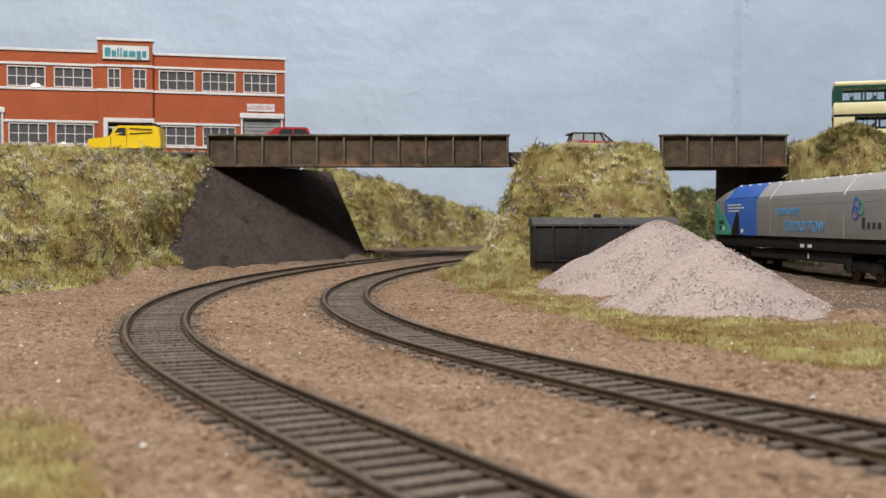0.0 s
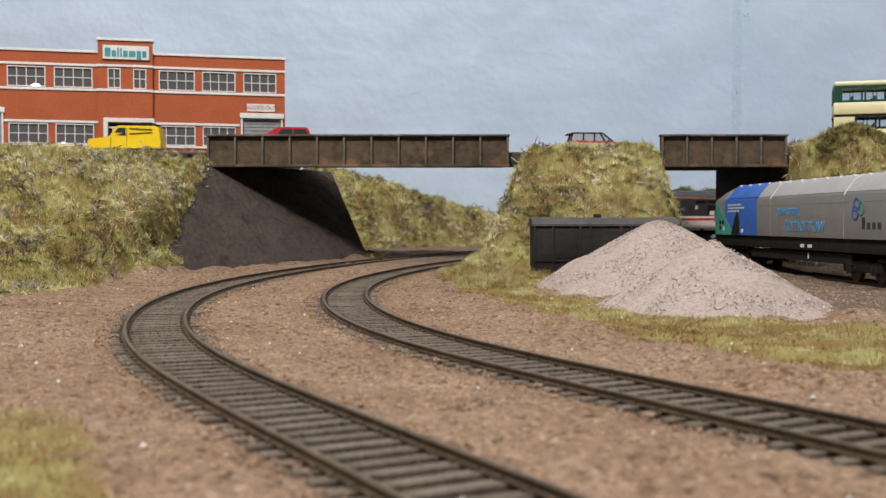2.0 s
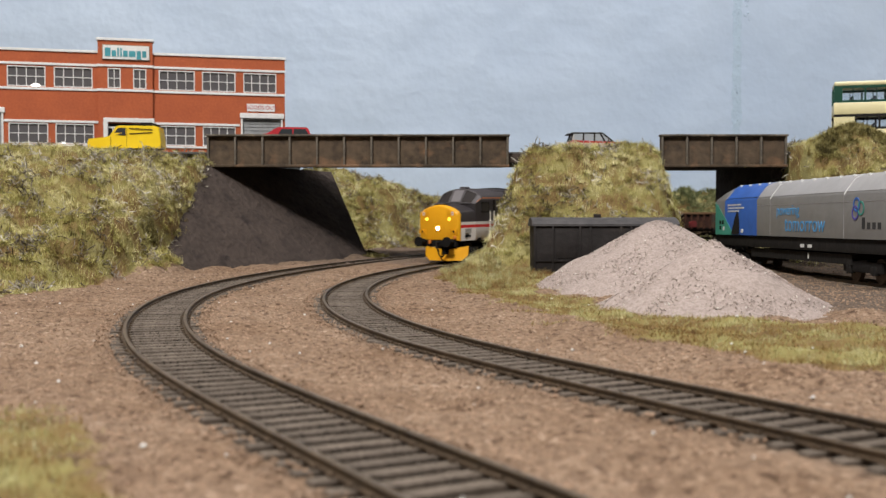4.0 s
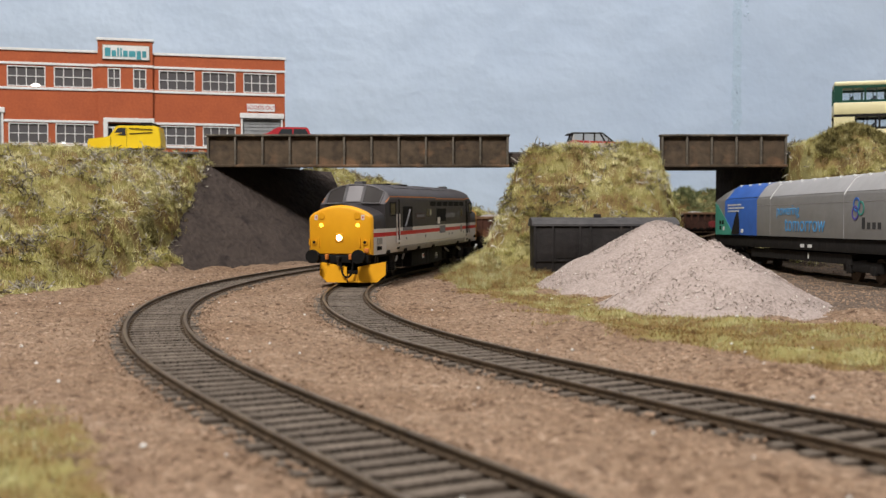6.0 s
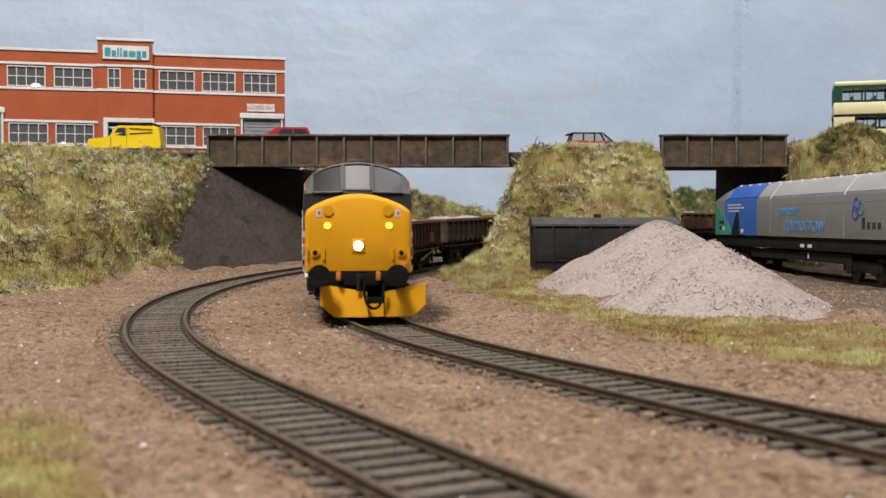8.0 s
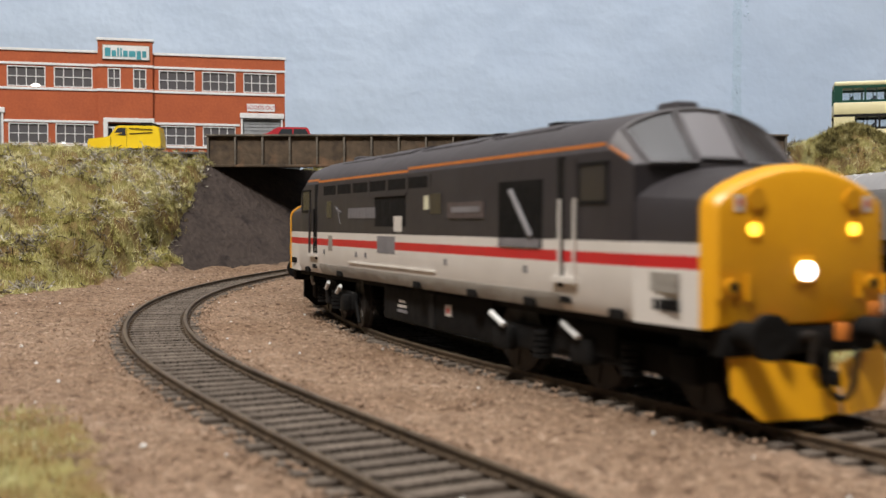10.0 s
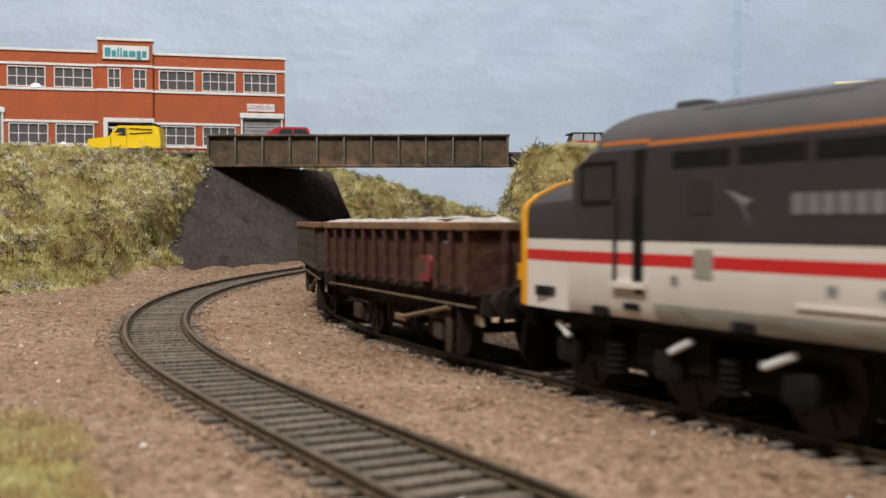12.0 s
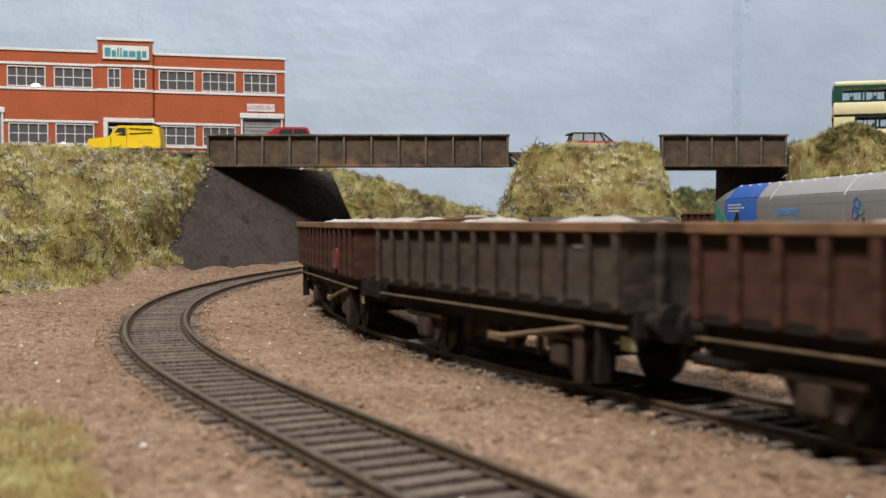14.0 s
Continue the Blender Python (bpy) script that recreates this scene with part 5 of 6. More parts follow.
            rim = bmesh.ops.extrude_face_region(bm, geom=bm.faces[:])
            bmesh.ops.translate(bm, verts=[v for v in rim["geom"] if isinstance(v, bmesh.types.BMVert)], vec=(-0.5 * end, 0, -0.4))
            part("windscreen", bm, glass("windscreen_glass", (0.17, 0.16, 0.17), 0.35) if y0 == -3.9 else CABGLASS, front, "grey windscreen pane")
            # raised surround
            bm = bmesh.new()
            e = 0.55
            corners = [(y0 - e, f0 - 0.05), (y1 + e, f0 - 0.05), (y1 + e, f1 + 0.05), (y0 - e, f1 + 0.05)]
            mid = Vector(skin((y0 + y1) / 2, (f0 + f1) / 2, 0.25))
            up = Vector((0.75 * end, 0, 0.66))
            rings = []
            for (ya, fa), (yb, fb) in zip(corners, corners[1:] + corners[:1]):
                for k in range(6):
                    q = Vector(skin(ya + (yb - ya) * k / 6, fa + (fb - fa) * k / 6, 0.25))
                    away = (q - mid).normalized()
                    rings.append([q + (away * math.cos(a) + up * math.sin(a)) * 0.42 for a in [j * math.pi / 3 for j in range(6)]])
            loft(bm, rings + rings[:1], caps=False)
            bmesh.ops.remove_doubles(bm, verts=bm.verts, dist=0.0005)
            part("window_surround", bm, CABGREY, front)
        # nose
        nose_top = [(-16.0, 26.9), (-16.0, 31.8), (-15.4, 33.2), (-13.0, 34.9), (-9, 36.6), (-4.5, 37.8), (0, 38.2), (4.5, 37.8), (9, 36.6), (13.0, 34.9), (15.4, 33.2), (16.0, 31.8), (16.0, 26.9)]
        bm = bmesh.new()
        loft(bm, [[(end * 95, y * 1.06, z + 0.9 * (z > 27)) for y, z in nose_top], [(end * 112.2, y, z) for y, z in nose_top]])
        nose = part("nose", bm, CHAR, loco, "charcoal nose")
        for nm, z0, z1, m in (("nose_lower", 14.4, 23.0, CREAM), ("nose_red_band", 23.0, 25.0, STRIPE), ("nose_white_band", 25.0, 26.9, CREAM)):
            bm = bmesh.new()
            loft(bm, [[(end * 97, s * 17.5, z) for s, z in ((-1, z0), (1, z0), (1, z1), (-1, z1))], [(end * 112.2, s * 16.02, z) for s, z in ((-1, z0), (1, z0), (1, z1), (-1, z1))]])
            part(nm, bm, m, nose, smooth=0)
        full = [(-16.0, 14.6)] + [p for p in nose_top[1:-1]] + [(16.0, 14.6)]
        bm = bmesh.new()
        cz = 27.0
        loft(bm, [[(end * x, y * k, cz + (z - cz) * k + (0.35 if z > 27 else 0) * (k > 1)) for y, z in full] for x, k in ((112.2, 1.012), (113.6, 1.008), (114.7, 0.985), (115.3, 0.95), (115.6, 0.88))])
        face = part("nose_front", bm, NOSEY, loco, "warning-yellow nose front")
        X = 115.6
        # lamps
        lit = end == 1
        for s in (-1, 1):
            for z, r, m, lab in ((28.9, 0.95, glow("marker_lamp", (1.0, 0.62, 0.05), 3.5) if lit else CREAM, "lit amber marker lamp"),):
                part("marker_lamp", rod(bmesh.new(), (end * (X - 0.4), s * 9.3, z), (end * (X + 0.3), s * 9.3, z), r, 18), m, face, lab)
            part("lamp_blank", rod(bmesh.new(), (end * (X - 0.6), s * 9.0, 33.4), (end * (X + 0.35), s * 9.0, 33.4), 1.6, 18), NOSEY, face, "yellow blanked headcode lamp")
            part("warning_plate", boxed(*sorted((end * (X - 0.5), end * (X + 0.12))), s * 11.9 - 0.8, s * 11.9 + 0.8, 31.5, 33.9), CREAM, face, "small white warning plate", smooth=0)
            part("warning_mark", boxed(*sorted((end * (X - 0.4), end * (X + 0.2))), s * 11.9 - 0.2, s * 11.9 + 0.35, 32.2, 33.3), STRIPE, face, smooth=0)
            lb = rod(bmesh.new(), (end * (X - 0.6), s * 13.0, 20.7), (end * (X + 0.5), s * 13.0, 20.7), 1.3, 18)
            part("socket", lb, NOSEY, face, "yellow jumper socket")
            part("socket_core", rod(bmesh.new(), (end * X, s * 13.0, 20.7), (end * (X + 0.65), s * 13.0, 20.7), 0.75, 14), FRAMEC, face)
            part("lamp_bracket", box(boxed(*sorted((end * (X - 0.3), end * (X + 0.6))), s * 10.4 - 0.3, s * 10.4 + 0.3, 18.6, 22.4), *sorted((end * (X - 0.3), end * (X + 0.6))), s * 15.3 - 0.25, s * 15.3 + 0.25, 19.0, 22.2), NOSEY, face, smooth=0)
            # buffers
            bm = rod(bmesh.new(), (end * 115, s * 11.6, 14.0), (end * 121.5, s * 11.6, 14.0), 1.8, 16)
            rod(bm, (end * 121.2, s * 11.6, 14.0), (end * 122.6, s * 11.6, 14.0), 3.3, 24)
            part("buffer", bm, FRAMEC, loco, "black oval buffer")
            part("pipe_cock", boxed(*sorted((end * 116, end * 118.0)), s * 6.0 - 0.7, s * 6.0 + 0.7, 12.4, 15.0, 0.2), ORANGE, loco, "orange pipe cock")
        part("headlight", rod(bmesh.new(), (end * (X - 0.3), 0, 22.8), (end * (X + 0.7), 0, 22.8), 1.35, 20), glow("headlight_glow", (1.0, 0.96, 0.9), 14.0) if lit else CREAM, face, "bright white headlight")
        part("headlight_housing", boxed(*sorted((end * (X - 0.5), end * (X + 0.4))), -2.0, 2.0, 20.8, 24.9, 0.3), NOSEY, face)
        part("grab_ledge", boxed(*sorted((end * (X - 1.2), end * (X - 0.1))), -6.5, 6.5, 35.6, 36.0, 0.15), NOSEY, face)
        part("red_lamp", boxed(*sorted((end * (X - 0.4), end * (X + 0.5))), 12.4 if end == 1 else -14.8, 14.8 if end == 1 else -12.4, 15.6, 17.8, 0.3), ORANGE, face, "orange lamp box")
        # buffer beam, coupling, hoses, plough
        part("buffer_beam", boxed(*sorted((end * 112, end * 115.4)), -14.5, 14.5, 10.5, 14.6, 0.4), FRAMEC, loco, "black buffer beam")
        hook = bmesh.new()
        rod(hook, (end * 115, 0, 13.0), (end * 118.2, 0, 13.4), 0.8)
        rod(hook, (end * 118.0, 0, 13.8), (end * 117.4, 0, 9.2), 0.6)
        part("coupling_hook", hook, STEEL, loco, "steel coupling hook")
        for s in (-1, 1):
            bm = bmesh.new()
            for k in range(10):
                a, b = math.pi * k / 10, math.pi * (k + 1) / 10
                rod(bm, (end * 118.4, s * 4.6 - 3.0 * math.cos(a), 11.5 - 7.6 * math.sin(a) ** 0.7), (end * 118.4, s * 4.6 - 3.0 * math.cos(b), 11.5 - 7.6 * math.sin(b) ** 0.7), 0.45, 8)
            if s == end:
                part("brake_hose", bm, FRAMEC, loco, "black brake hose")
            else:
                bm.free()
        # cab side doors and windows
        for s in (-1, 1):
            def slab(name, x0, x1, z0, z1, m, d0, d1, label="", par=upper, bev=0.0):
                dx = 3.6 if end == 1 else 0.0
                part(name, boxed(*sorted((end * (x0 - dx), end * (x1 - dx))), *sorted((s * (17.6 + d0), s * (17.6 + d1))), z0, z1, bev), m, par, label, smooth=0)
            slab("cab_window", 84.4, 92.6, 33.6, 39.4, CABGLASS, -0.3, 0.05, "cab side window")
            for b in ((83.8, 93.2, 33.0, 33.6), (83.8, 93.2, 39.4, 40.0), (83.8, 84.4, 33.6, 39.4), (92.6, 93.2, 33.6, 39.4)):
                slab("window_rim", *b, FRAMEC, -0.4, 0.18)
            slab("cab_door", 76.6, 78.8, 18.5, 41.4, FRAMEC, -0.5, 0.03, "dark recessed edge of the cab door")
            slab("door_leaf", 79.0, 82.8, 27.0, 40.8, CHAR, -0.4, 0.05)
            for x in (78.2, 83.3):
                x -= 3.6 if end == 1 else 0.0
                rail_bm = rod(bmesh.new(), (end * x, s * 18.2, 19.5), (end * x, s * 18.1, 34.0), 0.3, 8)
                part("handrail", rail_bm, CREAM if end == 1 else (FRAMEC if x < 79 else CHAR), upper, "thin handrail")
            slab("door_step", 75.6, 84.0, 19.4, 20.4, CREAM, 0.0, 0.9, "white footstep", body)
            slab("step_recess", 77.5, 81.5, 15.8, 17.0, FRAMEC, -0.2, 0.1, "", body)
    # body side panels and marks
    bars("side_grille", 49.4, 67.4, 25.2, 37.8, FRAMEC, -0.3, 0.06, label="dark radiator grille", parent=upper)
    for i in range(9):
        z = 26.2 + i * 1.25
        bars("louvre", 49.9, 66.9, z, z + 0.55, FRAMEC, 0.0, 0.14, parent=upper)
    bars("grille_stay", 50.5, 66.5, 25.3, 26.9, GREYMARK, 0, 0.3, parent=upper, label="pale pipe in the grille")
    for s in (-1, 1):
        part("grille_pipe", rod(bmesh.new(), (55, s * 17.85, 36.0), (63.5, s * 17.85, 27.2), 0.6, 8), GREYMARK, upper, "grey slanting pipe in the grille")
    for i in range(6):
        x = -70 + i * 14.0
        bars("cantrail_vent", x, x + 12.4, 37.2, 40.6, FRAMEC, -0.2, 0.0, 17.5, "dark cantrail vent", upper)
        bars("vent_post", x + 12.4, x + 14.0, 36.8, 40.8, CHAR, -0.2, 0.1, 17.5, "", upper)
    bars("access_panel", -23.8, -1.6, 28.8, 36.4, FRAMEC, -0.2, 0.02, label="dark access panel", parent=upper)
    bars("panel_frame", -24.4, -1.0, 36.4, 37.0, CHAR, -0.2, 0.3, parent=upper)
    bars("white_notice", -9.6, -4.0, 27.6, 31.4, CREAM, 0, 0.12, label="white notice", parent=upper)
    bars("cream_box", 10.4, 13.2, 32.8, 36.0, mat("cream_notice", (0.6, 0.58, 0.42), scale=300), 0, 0.14, label="cream notice", parent=upper)
    bars("port_window", 14.2, 20.4, 31.8, 36.4, CABGLASS, -0.2, 0.1, label="square engine room window", parent=upper)
    bars("port_window", -66.2, -61.4, 31.2, 36.0, CABGLASS, -0.2, 0.1, parent=upper)
    bars("name_plate", 24.4, 42.8, 30.8, 34.2, mat("plate_brown", (0.10, 0.075, 0.07), scale=400), 0, 0.25, label="dull nameplate", parent=upper)
    bars("plate_letters", 26.4, 41, 32.0, 33.2, GREYMARK, 0.1, 0.32, label="plain bar of lettering", parent=upper)
    for i in range(9):
        bars("letter_bar", -46 + i * 2.55, -44.0 + i * 2.55, 31.0, 33.8, GREYMARK, 0, 0.1, label="grey lettering bar", parent=upper)
    for s in (-1, 1):
        for pts in (((-58.6, 34.6), (-53.2, 33.0), (-55.0, 32.2)), ((-56.6, 34.4), (-53.4, 29.2), (-55.2, 32.6))):
            bm = bmesh.new()
            loft(bm, [[(x, s * 17.58, z) for x, z in pts], [(x, s * 17.7, z) for x, z in pts]])
            part("emblem_stroke", bm, GREYMARK, upper, "pale emblem stroke", smooth=0)
    bars("grey_panel", -22, -9, 22.0, 26.4, GREYMARK, 0, 0.06, label="grimy grey panel", parent=body)
    bars("grey_panel", -65, -61, 21.5, 26.0, VALANCE, 0, 0.06, parent=body)
    bars("grey_panel", 100, 108, 19.4, 22.4, VALANCE, -0.9, -0.5, parent=body)
    bars("body_rail", -45, 17, 18.6, 19.0, CREAM, 0, 0.35, label="white body rail", parent=body)
    for x in (-40, -32, 22, 60, -70):
        bars("small_plate", x, x + 1.5, 20.4, 21.8, GREYMARK, 0, 0.1, parent=body)
    for x in (-88, -55, 5, 36, 62, 92):
        bars("lifting_notch", x - 2.2, x + 2.2, 14.2, 16.0, FRAMEC, -0.8, 0.12, label="dark notch in the valance", parent=body, bevel=0.4)
    for i in range(4):
        bars("number_bar", 101.6 + i * 1.7, 102.9 + i * 1.7, 16.6, 18.4, FRAMEC, -1.0, -0.55, label="plain dark number bar", parent=body)
        bars("number_bar", -108.0 + i * 1.7, -106.7 + i * 1.7, 16.6, 18.4, FRAMEC, -1.0, -0.5, parent=body)
    # fuel tanks
    tank = part("fuel_tank", boxed(-26, 40, -14.5, 14.5, 4.6, 13.6, 0.8), FRAMEC, loco, "black fuel and water tanks")
    part("tank_gap", boxed(6.5, 9.5, -14.9, 14.9, 5.0, 13.0), BLACK, tank, smooth=0)
    for x, z, w, h, m in ((-15, 7.2, 6.5, 0.7, GREYMARK), (-15, 8.5, 6.0, 0.6, CREAM), (-14, 9.7, 4.0, 0.6, CREAM), (15.6, 8.6, 3.4, 2.6, CREAM), (16.6, 9.3, 1.4, 1.2, STRIPE)):
        bars("tank_mark", x, x + w, z, z + h, m, 0, 0.1 if m is CREAM else 0.2, 14.5, "white stencilled mark", tank)
    part("underframe", boxed(-110, 110, -13.5, 13.5, 12.6, 14.5), FRAMEC, loco, "black underframe", smooth=0)
    # bogies
    for cx in (74.4, -74.4):
        bog = part("bogie", boxed(-31, 31, -12.6, -10.8, 5.2, 10.2, 0.7), FRAMEC, loco, "black six-wheel bogie")
        bog.location = (cx * K, 0, 0)
        part("side_frame", boxed(-31, 31, 10.8, 12.6, 5.2, 10.2, 0.7), FRAMEC, bog)
        part("bolster", boxed(-9, 9, -13.6, 13.6, 6.5, 12.4, 0.6), FRAMEC, bog)
        for s in (-1, 1):
            for x in (-27, 0, 27):
                part("axle_box", boxed(x - 3.2, x + 3.2, *sorted((s * 12.4, s * 14.8)), 4.8, 9.6, 0.7), FRAMEC, bog)
            for x in (-13.5, 13.5):
                sp = bmesh.new()
                for k in range(5):
                    rod(sp, (x, s * 13.6, 4.6 + k * 1.1), (x, s * 13.6, 5.3 + k * 1.1), 1.9, 14)
                part("coil_spring", sp, FRAMEC, bog)
            for x, d in (((-27, 2.2), (4, -3.0), (24, -3.6)) if cx < 0 else ((-27, 3.2), (-2, 3.0))):
                part("pipe_bracket", rod(bmesh.new(), (x - d * 0.8, s * 15.2, 11.9), (x + d * 0.8, s * 15.2, 9.7), 0.6, 6), WHITE, bog, "white pipe end")
            part("sand_pipe", rod(bmesh.new(), (30, s * 11.5, 9), (33.5, s * 11.0, 2.0), 0.5, 6), FRAMEC, bog)
        for x in (-27, 0, 27):
            wheelset(bog, x, 7.3)
        end = 1 if cx > 0 else -1
        for y0, y1 in ((-16.2, -2.2), (-1.9, 2.8), (3.1, 16.2)):
            bm = bmesh.new()
            o0, o1 = abs(y0) > 15, abs(y1) > 15
            mid = not (o0 or o1)
            pts = [(y0 + 4.0 * o0, 1.3), (y1 - 4.0 * o1, 1.3), (y1, 4.8 if o1 else 1.3), (y1, 11.2 if o1 else (5.2 if mid else 8.8)), (y0, 11.2 if o0 else (5.2 if mid else 8.8)), (y0, 4.8 if o0 else 1.3)]
            ring0 = [(end * (117.2 - abs(y) * 0.22 + (9 - z) * 0.16 - 1.2 * mid) - cx, y, z) for y, z in pts]
            loft(bm, [ring0, [(x - end * 0.6, y, z) for x, y, z in ring0]])
            part("plough_blade", bm, NOSEY if end == 1 else FRAMEC, bog, "yellow snowplough blade" if end == 1 else "black snowplough blade", smooth=0)
        part("plough_bracket", boxed(*sorted((end * 28, end * 41)), -7, 7, 5.0, 7.0, 0.3), FRAMEC, bog)
    return loco


LOCO = add_locomotive()

# ---- open box wagons ----
STONE = mat("wagon_load", (0.50, 0.47, 0.45), (0.36, 0.34, 0.33), scale=700, rough=0.95, spread=0.3)
RUSTRIM = mat("rusty_rim", (0.23, 0.125, 0.06), (0.14, 0.075, 0.04), scale=250, rough=0.85)
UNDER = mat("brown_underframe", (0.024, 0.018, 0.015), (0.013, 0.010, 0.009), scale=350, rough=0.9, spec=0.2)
REDSQ = mat("faded_red_patch", (0.24, 0.022, 0.024), (0.12, 0.018, 0.018), scale=420, fine=3, rough=0.8, wear=(0.07, 0.03, 0.022), wear_at=0.6)
RUSTY = mat("rusty_running_gear", (0.075, 0.05, 0.036), (0.032, 0.023, 0.018), scale=400, rough=0.9, spec=0.2)
LEVER_LIT_LEDGE = mat("tan_lever", (0.19, 0.135, 0.085), (0.11, 0.075, 0.047), scale=400, rough=0.9, spec=0.2)
BODIES = {
    "brown": mat("maroon_brown_wagon", (0.078, 0.033, 0.022), (0.042, 0.020, 0.015), scale=220, rough=0.85, spec=0.25, wear=(0.13, 0.06, 0.032), wear_at=0.63),
    "grey": mat("grey_brown_wagon", (0.073, 0.057, 0.043), (0.042, 0.033, 0.026), scale=220, rough=0.85, spec=0.25, wear=(0.10, 0.066, 0.042), wear_at=0.63),
}


PLATE = mat("cream_plate", (0.5, 0.46, 0.30), (0.42, 0.38, 0.24), scale=300)


def add_wagon(tone, patch):
    label = "weathered maroon-brown box wagon with a red patch and stone load" if patch else "weathered grey-brown box wagon with a stone load"
    wag = thing("box_wagon", label=label, category="wagon", group="stone train wagons")
    m = BODIES[tone]
    H = 49.3
    body = part("body", boxed(-H + 1, H - 1, -15.6, 15.6, 15.0, 16.0), m, wag, "ribbed steel body", smooth=0)
    for b in ((-H, H, -16.6, -15.6), (-H, H, 15.6, 16.6)):
        part("side_wall", boxed(b[0], b[1], b[2], b[3], 15.0, 29.0), m, body, smooth=0)
    for b in ((-H, -H + 1, -15.6, 15.6), (H - 1, H, -15.6, 15.6)):
        part("end_wall", boxed(b[0], b[1], b[2], b[3], 15.0, 29.0), m, body, smooth=0)
    slot = part("floor_slot", boxed(-2.7, 2.7, -16.85, -16.5, 15.02, 16.5), UNDER, body, "dark drain slot", smooth=0)
    # the shade under the rim is laid on as dark strips between the ribs
    shade = part("top_recess", boxed(-2.9, 2.9, -16.75, -16.5, 26.0, 28.0), UNDER, body, "dark strip for the shaded recess under the rim", smooth=0)
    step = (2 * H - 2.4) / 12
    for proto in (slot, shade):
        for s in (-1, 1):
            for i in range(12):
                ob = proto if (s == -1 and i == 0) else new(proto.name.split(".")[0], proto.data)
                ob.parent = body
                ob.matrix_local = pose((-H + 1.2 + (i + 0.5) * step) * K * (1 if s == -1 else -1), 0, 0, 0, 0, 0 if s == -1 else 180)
    rim = bmesh.new()
    for b in ((-H - 0.8, H + 0.8, -17.9, -15.2), (-H - 0.8, H + 0.8, 15.2, 17.9), (-H - 0.8, -H + 1.4, -15.2, 15.2), (H - 1.4, H + 0.8, -15.2, 15.2)):
        box(rim, b[0], b[1], b[2], b[3], 28.2, 30.0, 0.25)
    part("top_rim", rim, RUSTRIM, body, "rusty top rim", smooth=0)
    rib = part("rib", boxed(-0.85, 0.85, -17.7, -16.55, 15.6, 28.7, 0.2), m, body, smooth=0)
    xs = [-H + 1.2 + i * (2 * H - 2.4) / 12 for i in range(13)]
    for s in (-1, 1):
        for x in xs:
            ob = rib if (s == -1 and x == xs[0]) else new("rib", rib.data)
            ob.parent = body
            ob.matrix_local = pose(x * K, 0, 0, 0, 0, 0 if s == -1 else 180)
    for x in (-9.5, 9.5):
        for e in (-1, 1):
            part("end_rib", boxed(*sorted((e * H, e * (H + 1.0))), x - 0.7, x + 0.7, 15.2, 28.2, 0.2), m, body, smooth=0)
    if patch:
        for s in (-1, 1):
            part("red_patch", prism_y(bmesh.new(), [(-s * (4.3 * c + 25.6), 19.8 + 2.9 * d) for c, d in ((-1, -0.8), (-0.7, -1), (0.8, -1), (1, -0.7), (1, 0.6), (0.6, 1), (-0.5, 0.95), (-1, 0.5))], *sorted((s * 16.6, s * 17.76))), REDSQ, body, "faded red painted patch", smooth=0)
    for s in (-1, 1):
        part("data_panel", boxed(35, 39, *sorted((s * 16.6, s * 16.75)), 25.4, 26.2), GREYMARK, body, "faint stencilled bar", smooth=0)
    # load
    rng = np.random.RandomState(31)
    X, Y = np.meshgrid(np.linspace(-H + 1, H - 1, 60), np.linspace(-15.6, 15.6, 18))
    Z = 25.6 + 5.2 * np.exp(-((np.abs(np.abs(X) - 20)) / 13.0) ** 2) * np.clip(1.1 - (np.abs(Y) / 15.6) ** 2, 0, 1) + rng.normal(0, 0.3, X.shape)
    idx = np.arange(X.size).reshape(X.shape)
    q = np.stack([idx[:-1, :-1], idx[:-1, 1:], idx[1:, 1:], idx[1:, :-1]], -1).reshape(-1, 4)
    load = flat("stone_load", np.stack([X, Y, Z], -1).reshape(-1, 3), q.tolist(), STONE, wag)
    load["label"] = "pale grey stone load"
    # underframe
    fr = part("underframe", boxed(-H, H, -12.2, 12.2, 12.6, 15.0), UNDER, wag, "dirty brown underframe", smooth=0)
    for s in (-1, 1):
        part("solebar", boxed(-H, H, *sorted((s * 12.2, s * 13.6)), 9.6, 15.0), UNDER, fr, smooth=0)
    for s in (-1, 1):
        # the light along the ledge's edge is put in as pale tan
        part("lower_ledge", boxed(-H, H, *sorted((s * 15.7, s * 16.5)), 12.5, 12.9), LEVER_LIT_LEDGE, fr, smooth=0)
        lever = rod(bmesh.new(), (9 * -s, s * 16.0, 7.6), (37 * -s, s * 16.2, 11.8), 0.55, 8)
        box(lever, *sorted((4 * -s, 11 * -s)), *sorted((s * 15.6, s * 16.4)), 6.6, 8.2, 0.2)
        part("brake_lever", lever, LEVER_LIT_LEDGE, fr, "tan brake lever")
        guide = boxed(*sorted((33.6 * -s, 36.4 * -s)), *sorted((s * 15.0, s * 15.8)), 2.0, 13.0, 0.3)
        part("lever_guide", guide, RUSTY, fr, "rusty lever guide")
        for x in (-12, -4, 6, 16):
            part("hanger", boxed(x - 0.6, x + 0.6, *sorted((s * 11.0, s * 12.0)), 4.5, 12.6), RUSTY, fr, smooth=0)
        part("end_plate", boxed(*sorted((45.2 * -s, 48.8 * -s)), *sorted((s * 13.7, s * 14.0)), 8.6, 10.8), PLATE, fr, "small cream plate", smooth=0)
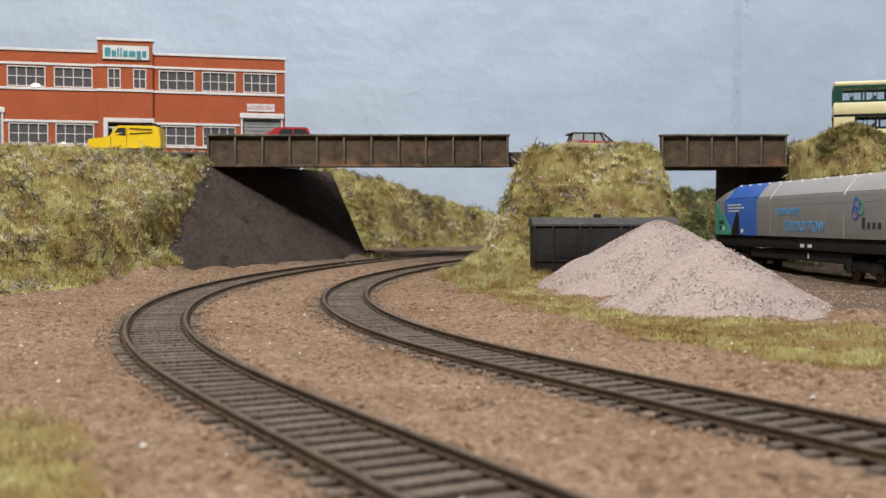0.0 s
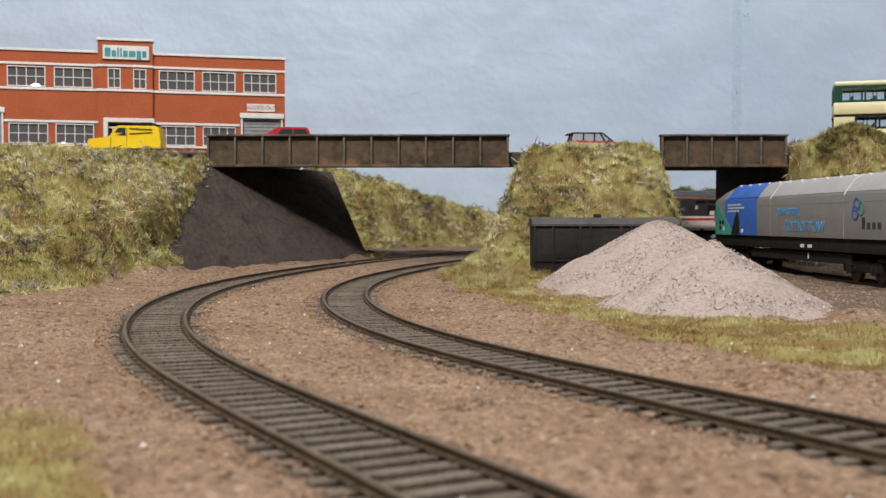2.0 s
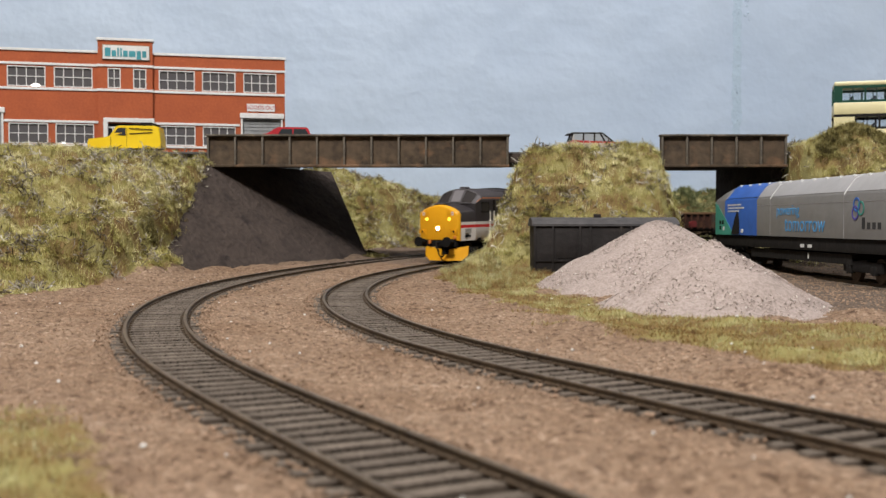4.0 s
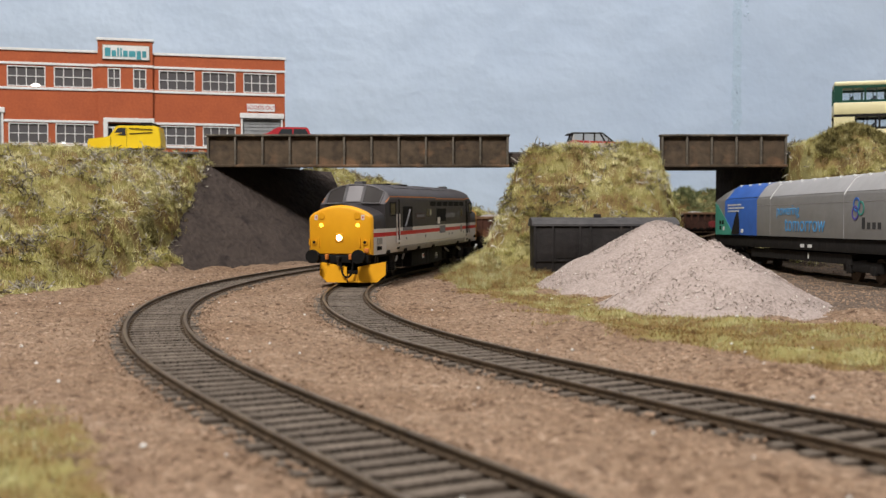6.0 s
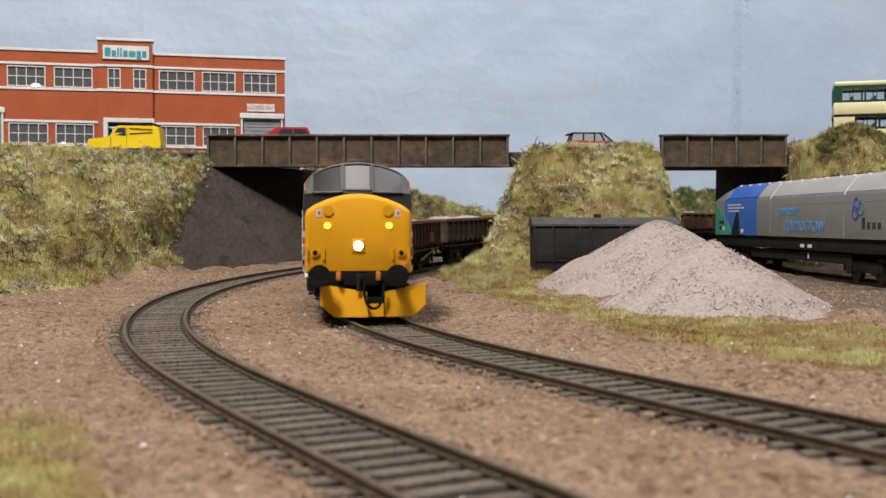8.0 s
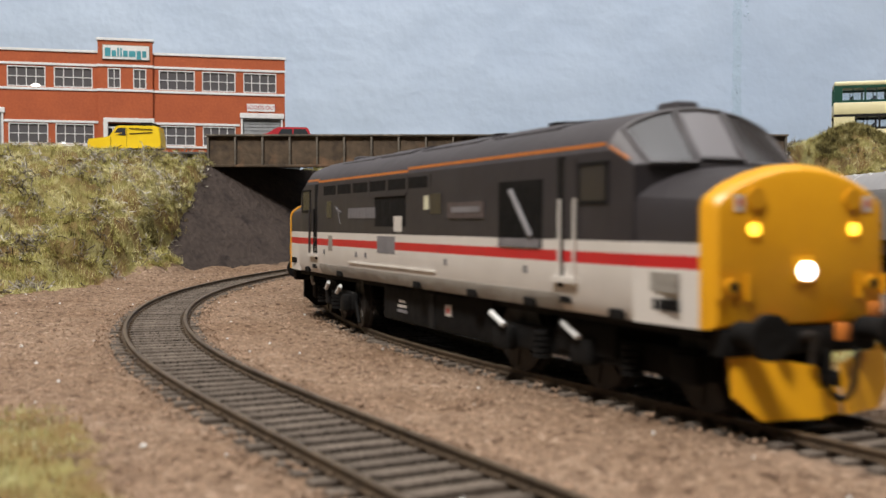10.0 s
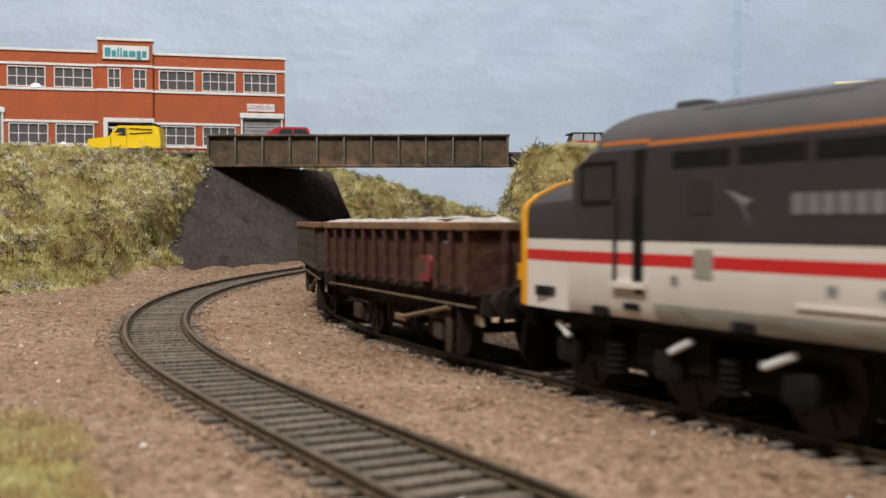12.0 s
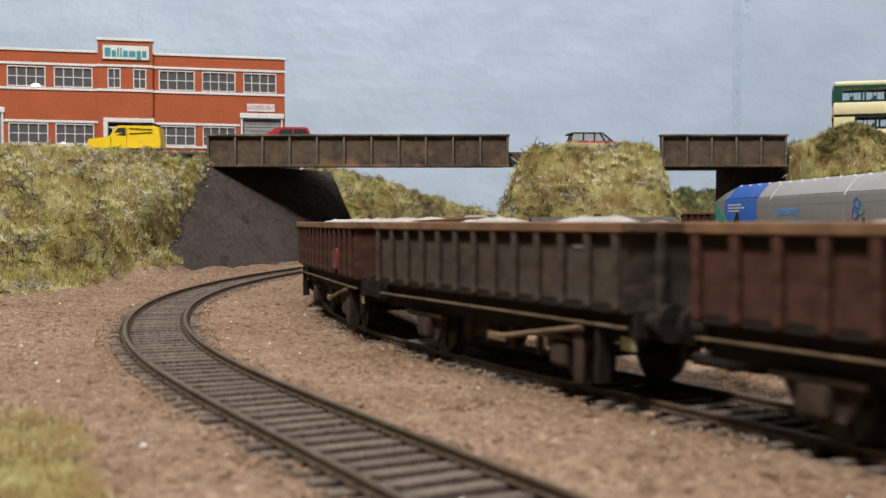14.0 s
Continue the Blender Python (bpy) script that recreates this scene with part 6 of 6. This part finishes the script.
        for x in (-28, 28):
            part("axle_guard", prism_y(bmesh.new(), [(x - 8, 10), (x - 4, 3.6), (x + 4, 3.6), (x + 8, 10)], *sorted((s * 12.4, s * 13.4))), RUSTY, fr, smooth=0)
            part("axle_box", boxed(x - 2.6, x + 2.6, *sorted((s * 13.2, s * 15.4)), 4.2, 8.4, 0.5), RUSTY, fr)
            part("leaf_spring", boxed(x - 8.5, x + 8.5, *sorted((s * 13.4, s * 14.8)), 8.5, 9.7, 0.3), RUSTY, fr)
        part("air_tank", rod(bmesh.new(), (-18, s * 7, 7.5), (-2, s * 7, 7.5), 3.2, 16), RUSTY, fr)
        part("brake_gear", boxed(-20, 20, s * 9 - 0.5, s * 9 + 0.5, 4.0, 5.0), UNDER, fr, smooth=0)
        for e in (-1, 1):
            bm = rod(bmesh.new(), (e * H, s * 11.4, 13.6), (e * (H + 5.4), s * 11.4, 13.6), 1.6, 14)
            rod(bm, (e * (H + 5.0), s * 11.4, 13.6), (e * (H + 6.2), s * 11.4, 13.6), 3.1, 20)
            part("buffer", bm, UNDER, fr, "dull brown buffer")
        part("door_bracket", boxed(40.6, 41.6, *sorted((s * 13.6, s * 16.0)), 2.6, 12.4), UNDER, fr, smooth=0)
    for e in (-1, 1):
        part("coupling", boxed(*sorted((e * H, e * (H + 9.0))), -2.6, 2.6, 6.0, 8.0, 0.4), UNDER, fr, "tension-lock coupling")
        part("buffer_beam", boxed(*sorted((e * (H - 1.0), e * (H + 0.6))), -14.5, 14.5, 10.6, 15.6, 0.3), UNDER, fr, smooth=0)
    for x in (-28, 28):
        wheelset(wag, x, 6.1, label="rusty steel wheelset")
    return wag


WAGONS = [add_wagon("brown", True), add_wagon("grey", False)]
for _i in range(8):
    WAGONS.append(copy_thing(WAGONS[0 if _i % 2 == 0 else 1], pose(0, 0, 0)))

# ---- the train runs along the inner track ----
WAGON_PITCH, FIRST_WAGON = 114.3, 178.0


def along(t):
    """Where the locomotive's middle is on the line at t seconds: it slows evenly."""
    return 807.8 - 115.63 * t + 1.345 * t * t


def vehicle_pose(s, reach):
    """Pose of a vehicle whose wheels or bogies, reach to either side of s, ride the line; it heads towards falling s."""
    xa, ya, za, _ = on_line(s - reach)
    xb, yb, zb, _ = on_line(s + reach)
    return pose((xa + xb) / 2 * K, (ya + yb) / 2 * K, (za + zb) / 2 * K, 0, -math.degrees(math.atan2(za - zb, 2 * reach)), math.degrees(math.atan2(ya - yb, xa - xb)))


def turn_wheels(ob):
    r = ob["turning"]
    place = ob.location.copy()
    rows = []
    for i in range(0, 211):
        t = i / 15
        rows.append((t, Matrix.Translation(place) @ Matrix.Rotation((807.8 - along(t)) / r, 4, "Y")))
    walk(ob, rows)


def motions():
    times = [i * 0.2 for i in range(71)]
    walk(LOCO, [(t, vehicle_pose(along(t), 74.4)) for t in times])
    for bog in [o for o in LOCO.children if o.name.startswith("bogie")]:
        cx = bog.location.x / K
        rows = []
        for t in times:
            s = along(t)
            own, body = vehicle_pose(s - cx, 27.0), vehicle_pose(s, 74.4)
            yaw = own.to_euler().z - body.to_euler().z
            yaw = (yaw + math.pi) % (2 * math.pi) - math.pi
            rows.append((t, pose(cx * K, 0, 0, 0, 0, math.degrees(yaw))))
        walk(bog, rows)
    for i, wag in enumerate(WAGONS):
        walk(wag, [(t, vehicle_pose(along(t) + FIRST_WAGON + i * WAGON_PITCH, 28.0)) for t in times])
    for ob in [o for top in [LOCO, *WAGONS] for o in top.children_recursive if "turning" in o]:
        turn_wheels(ob)


motions()
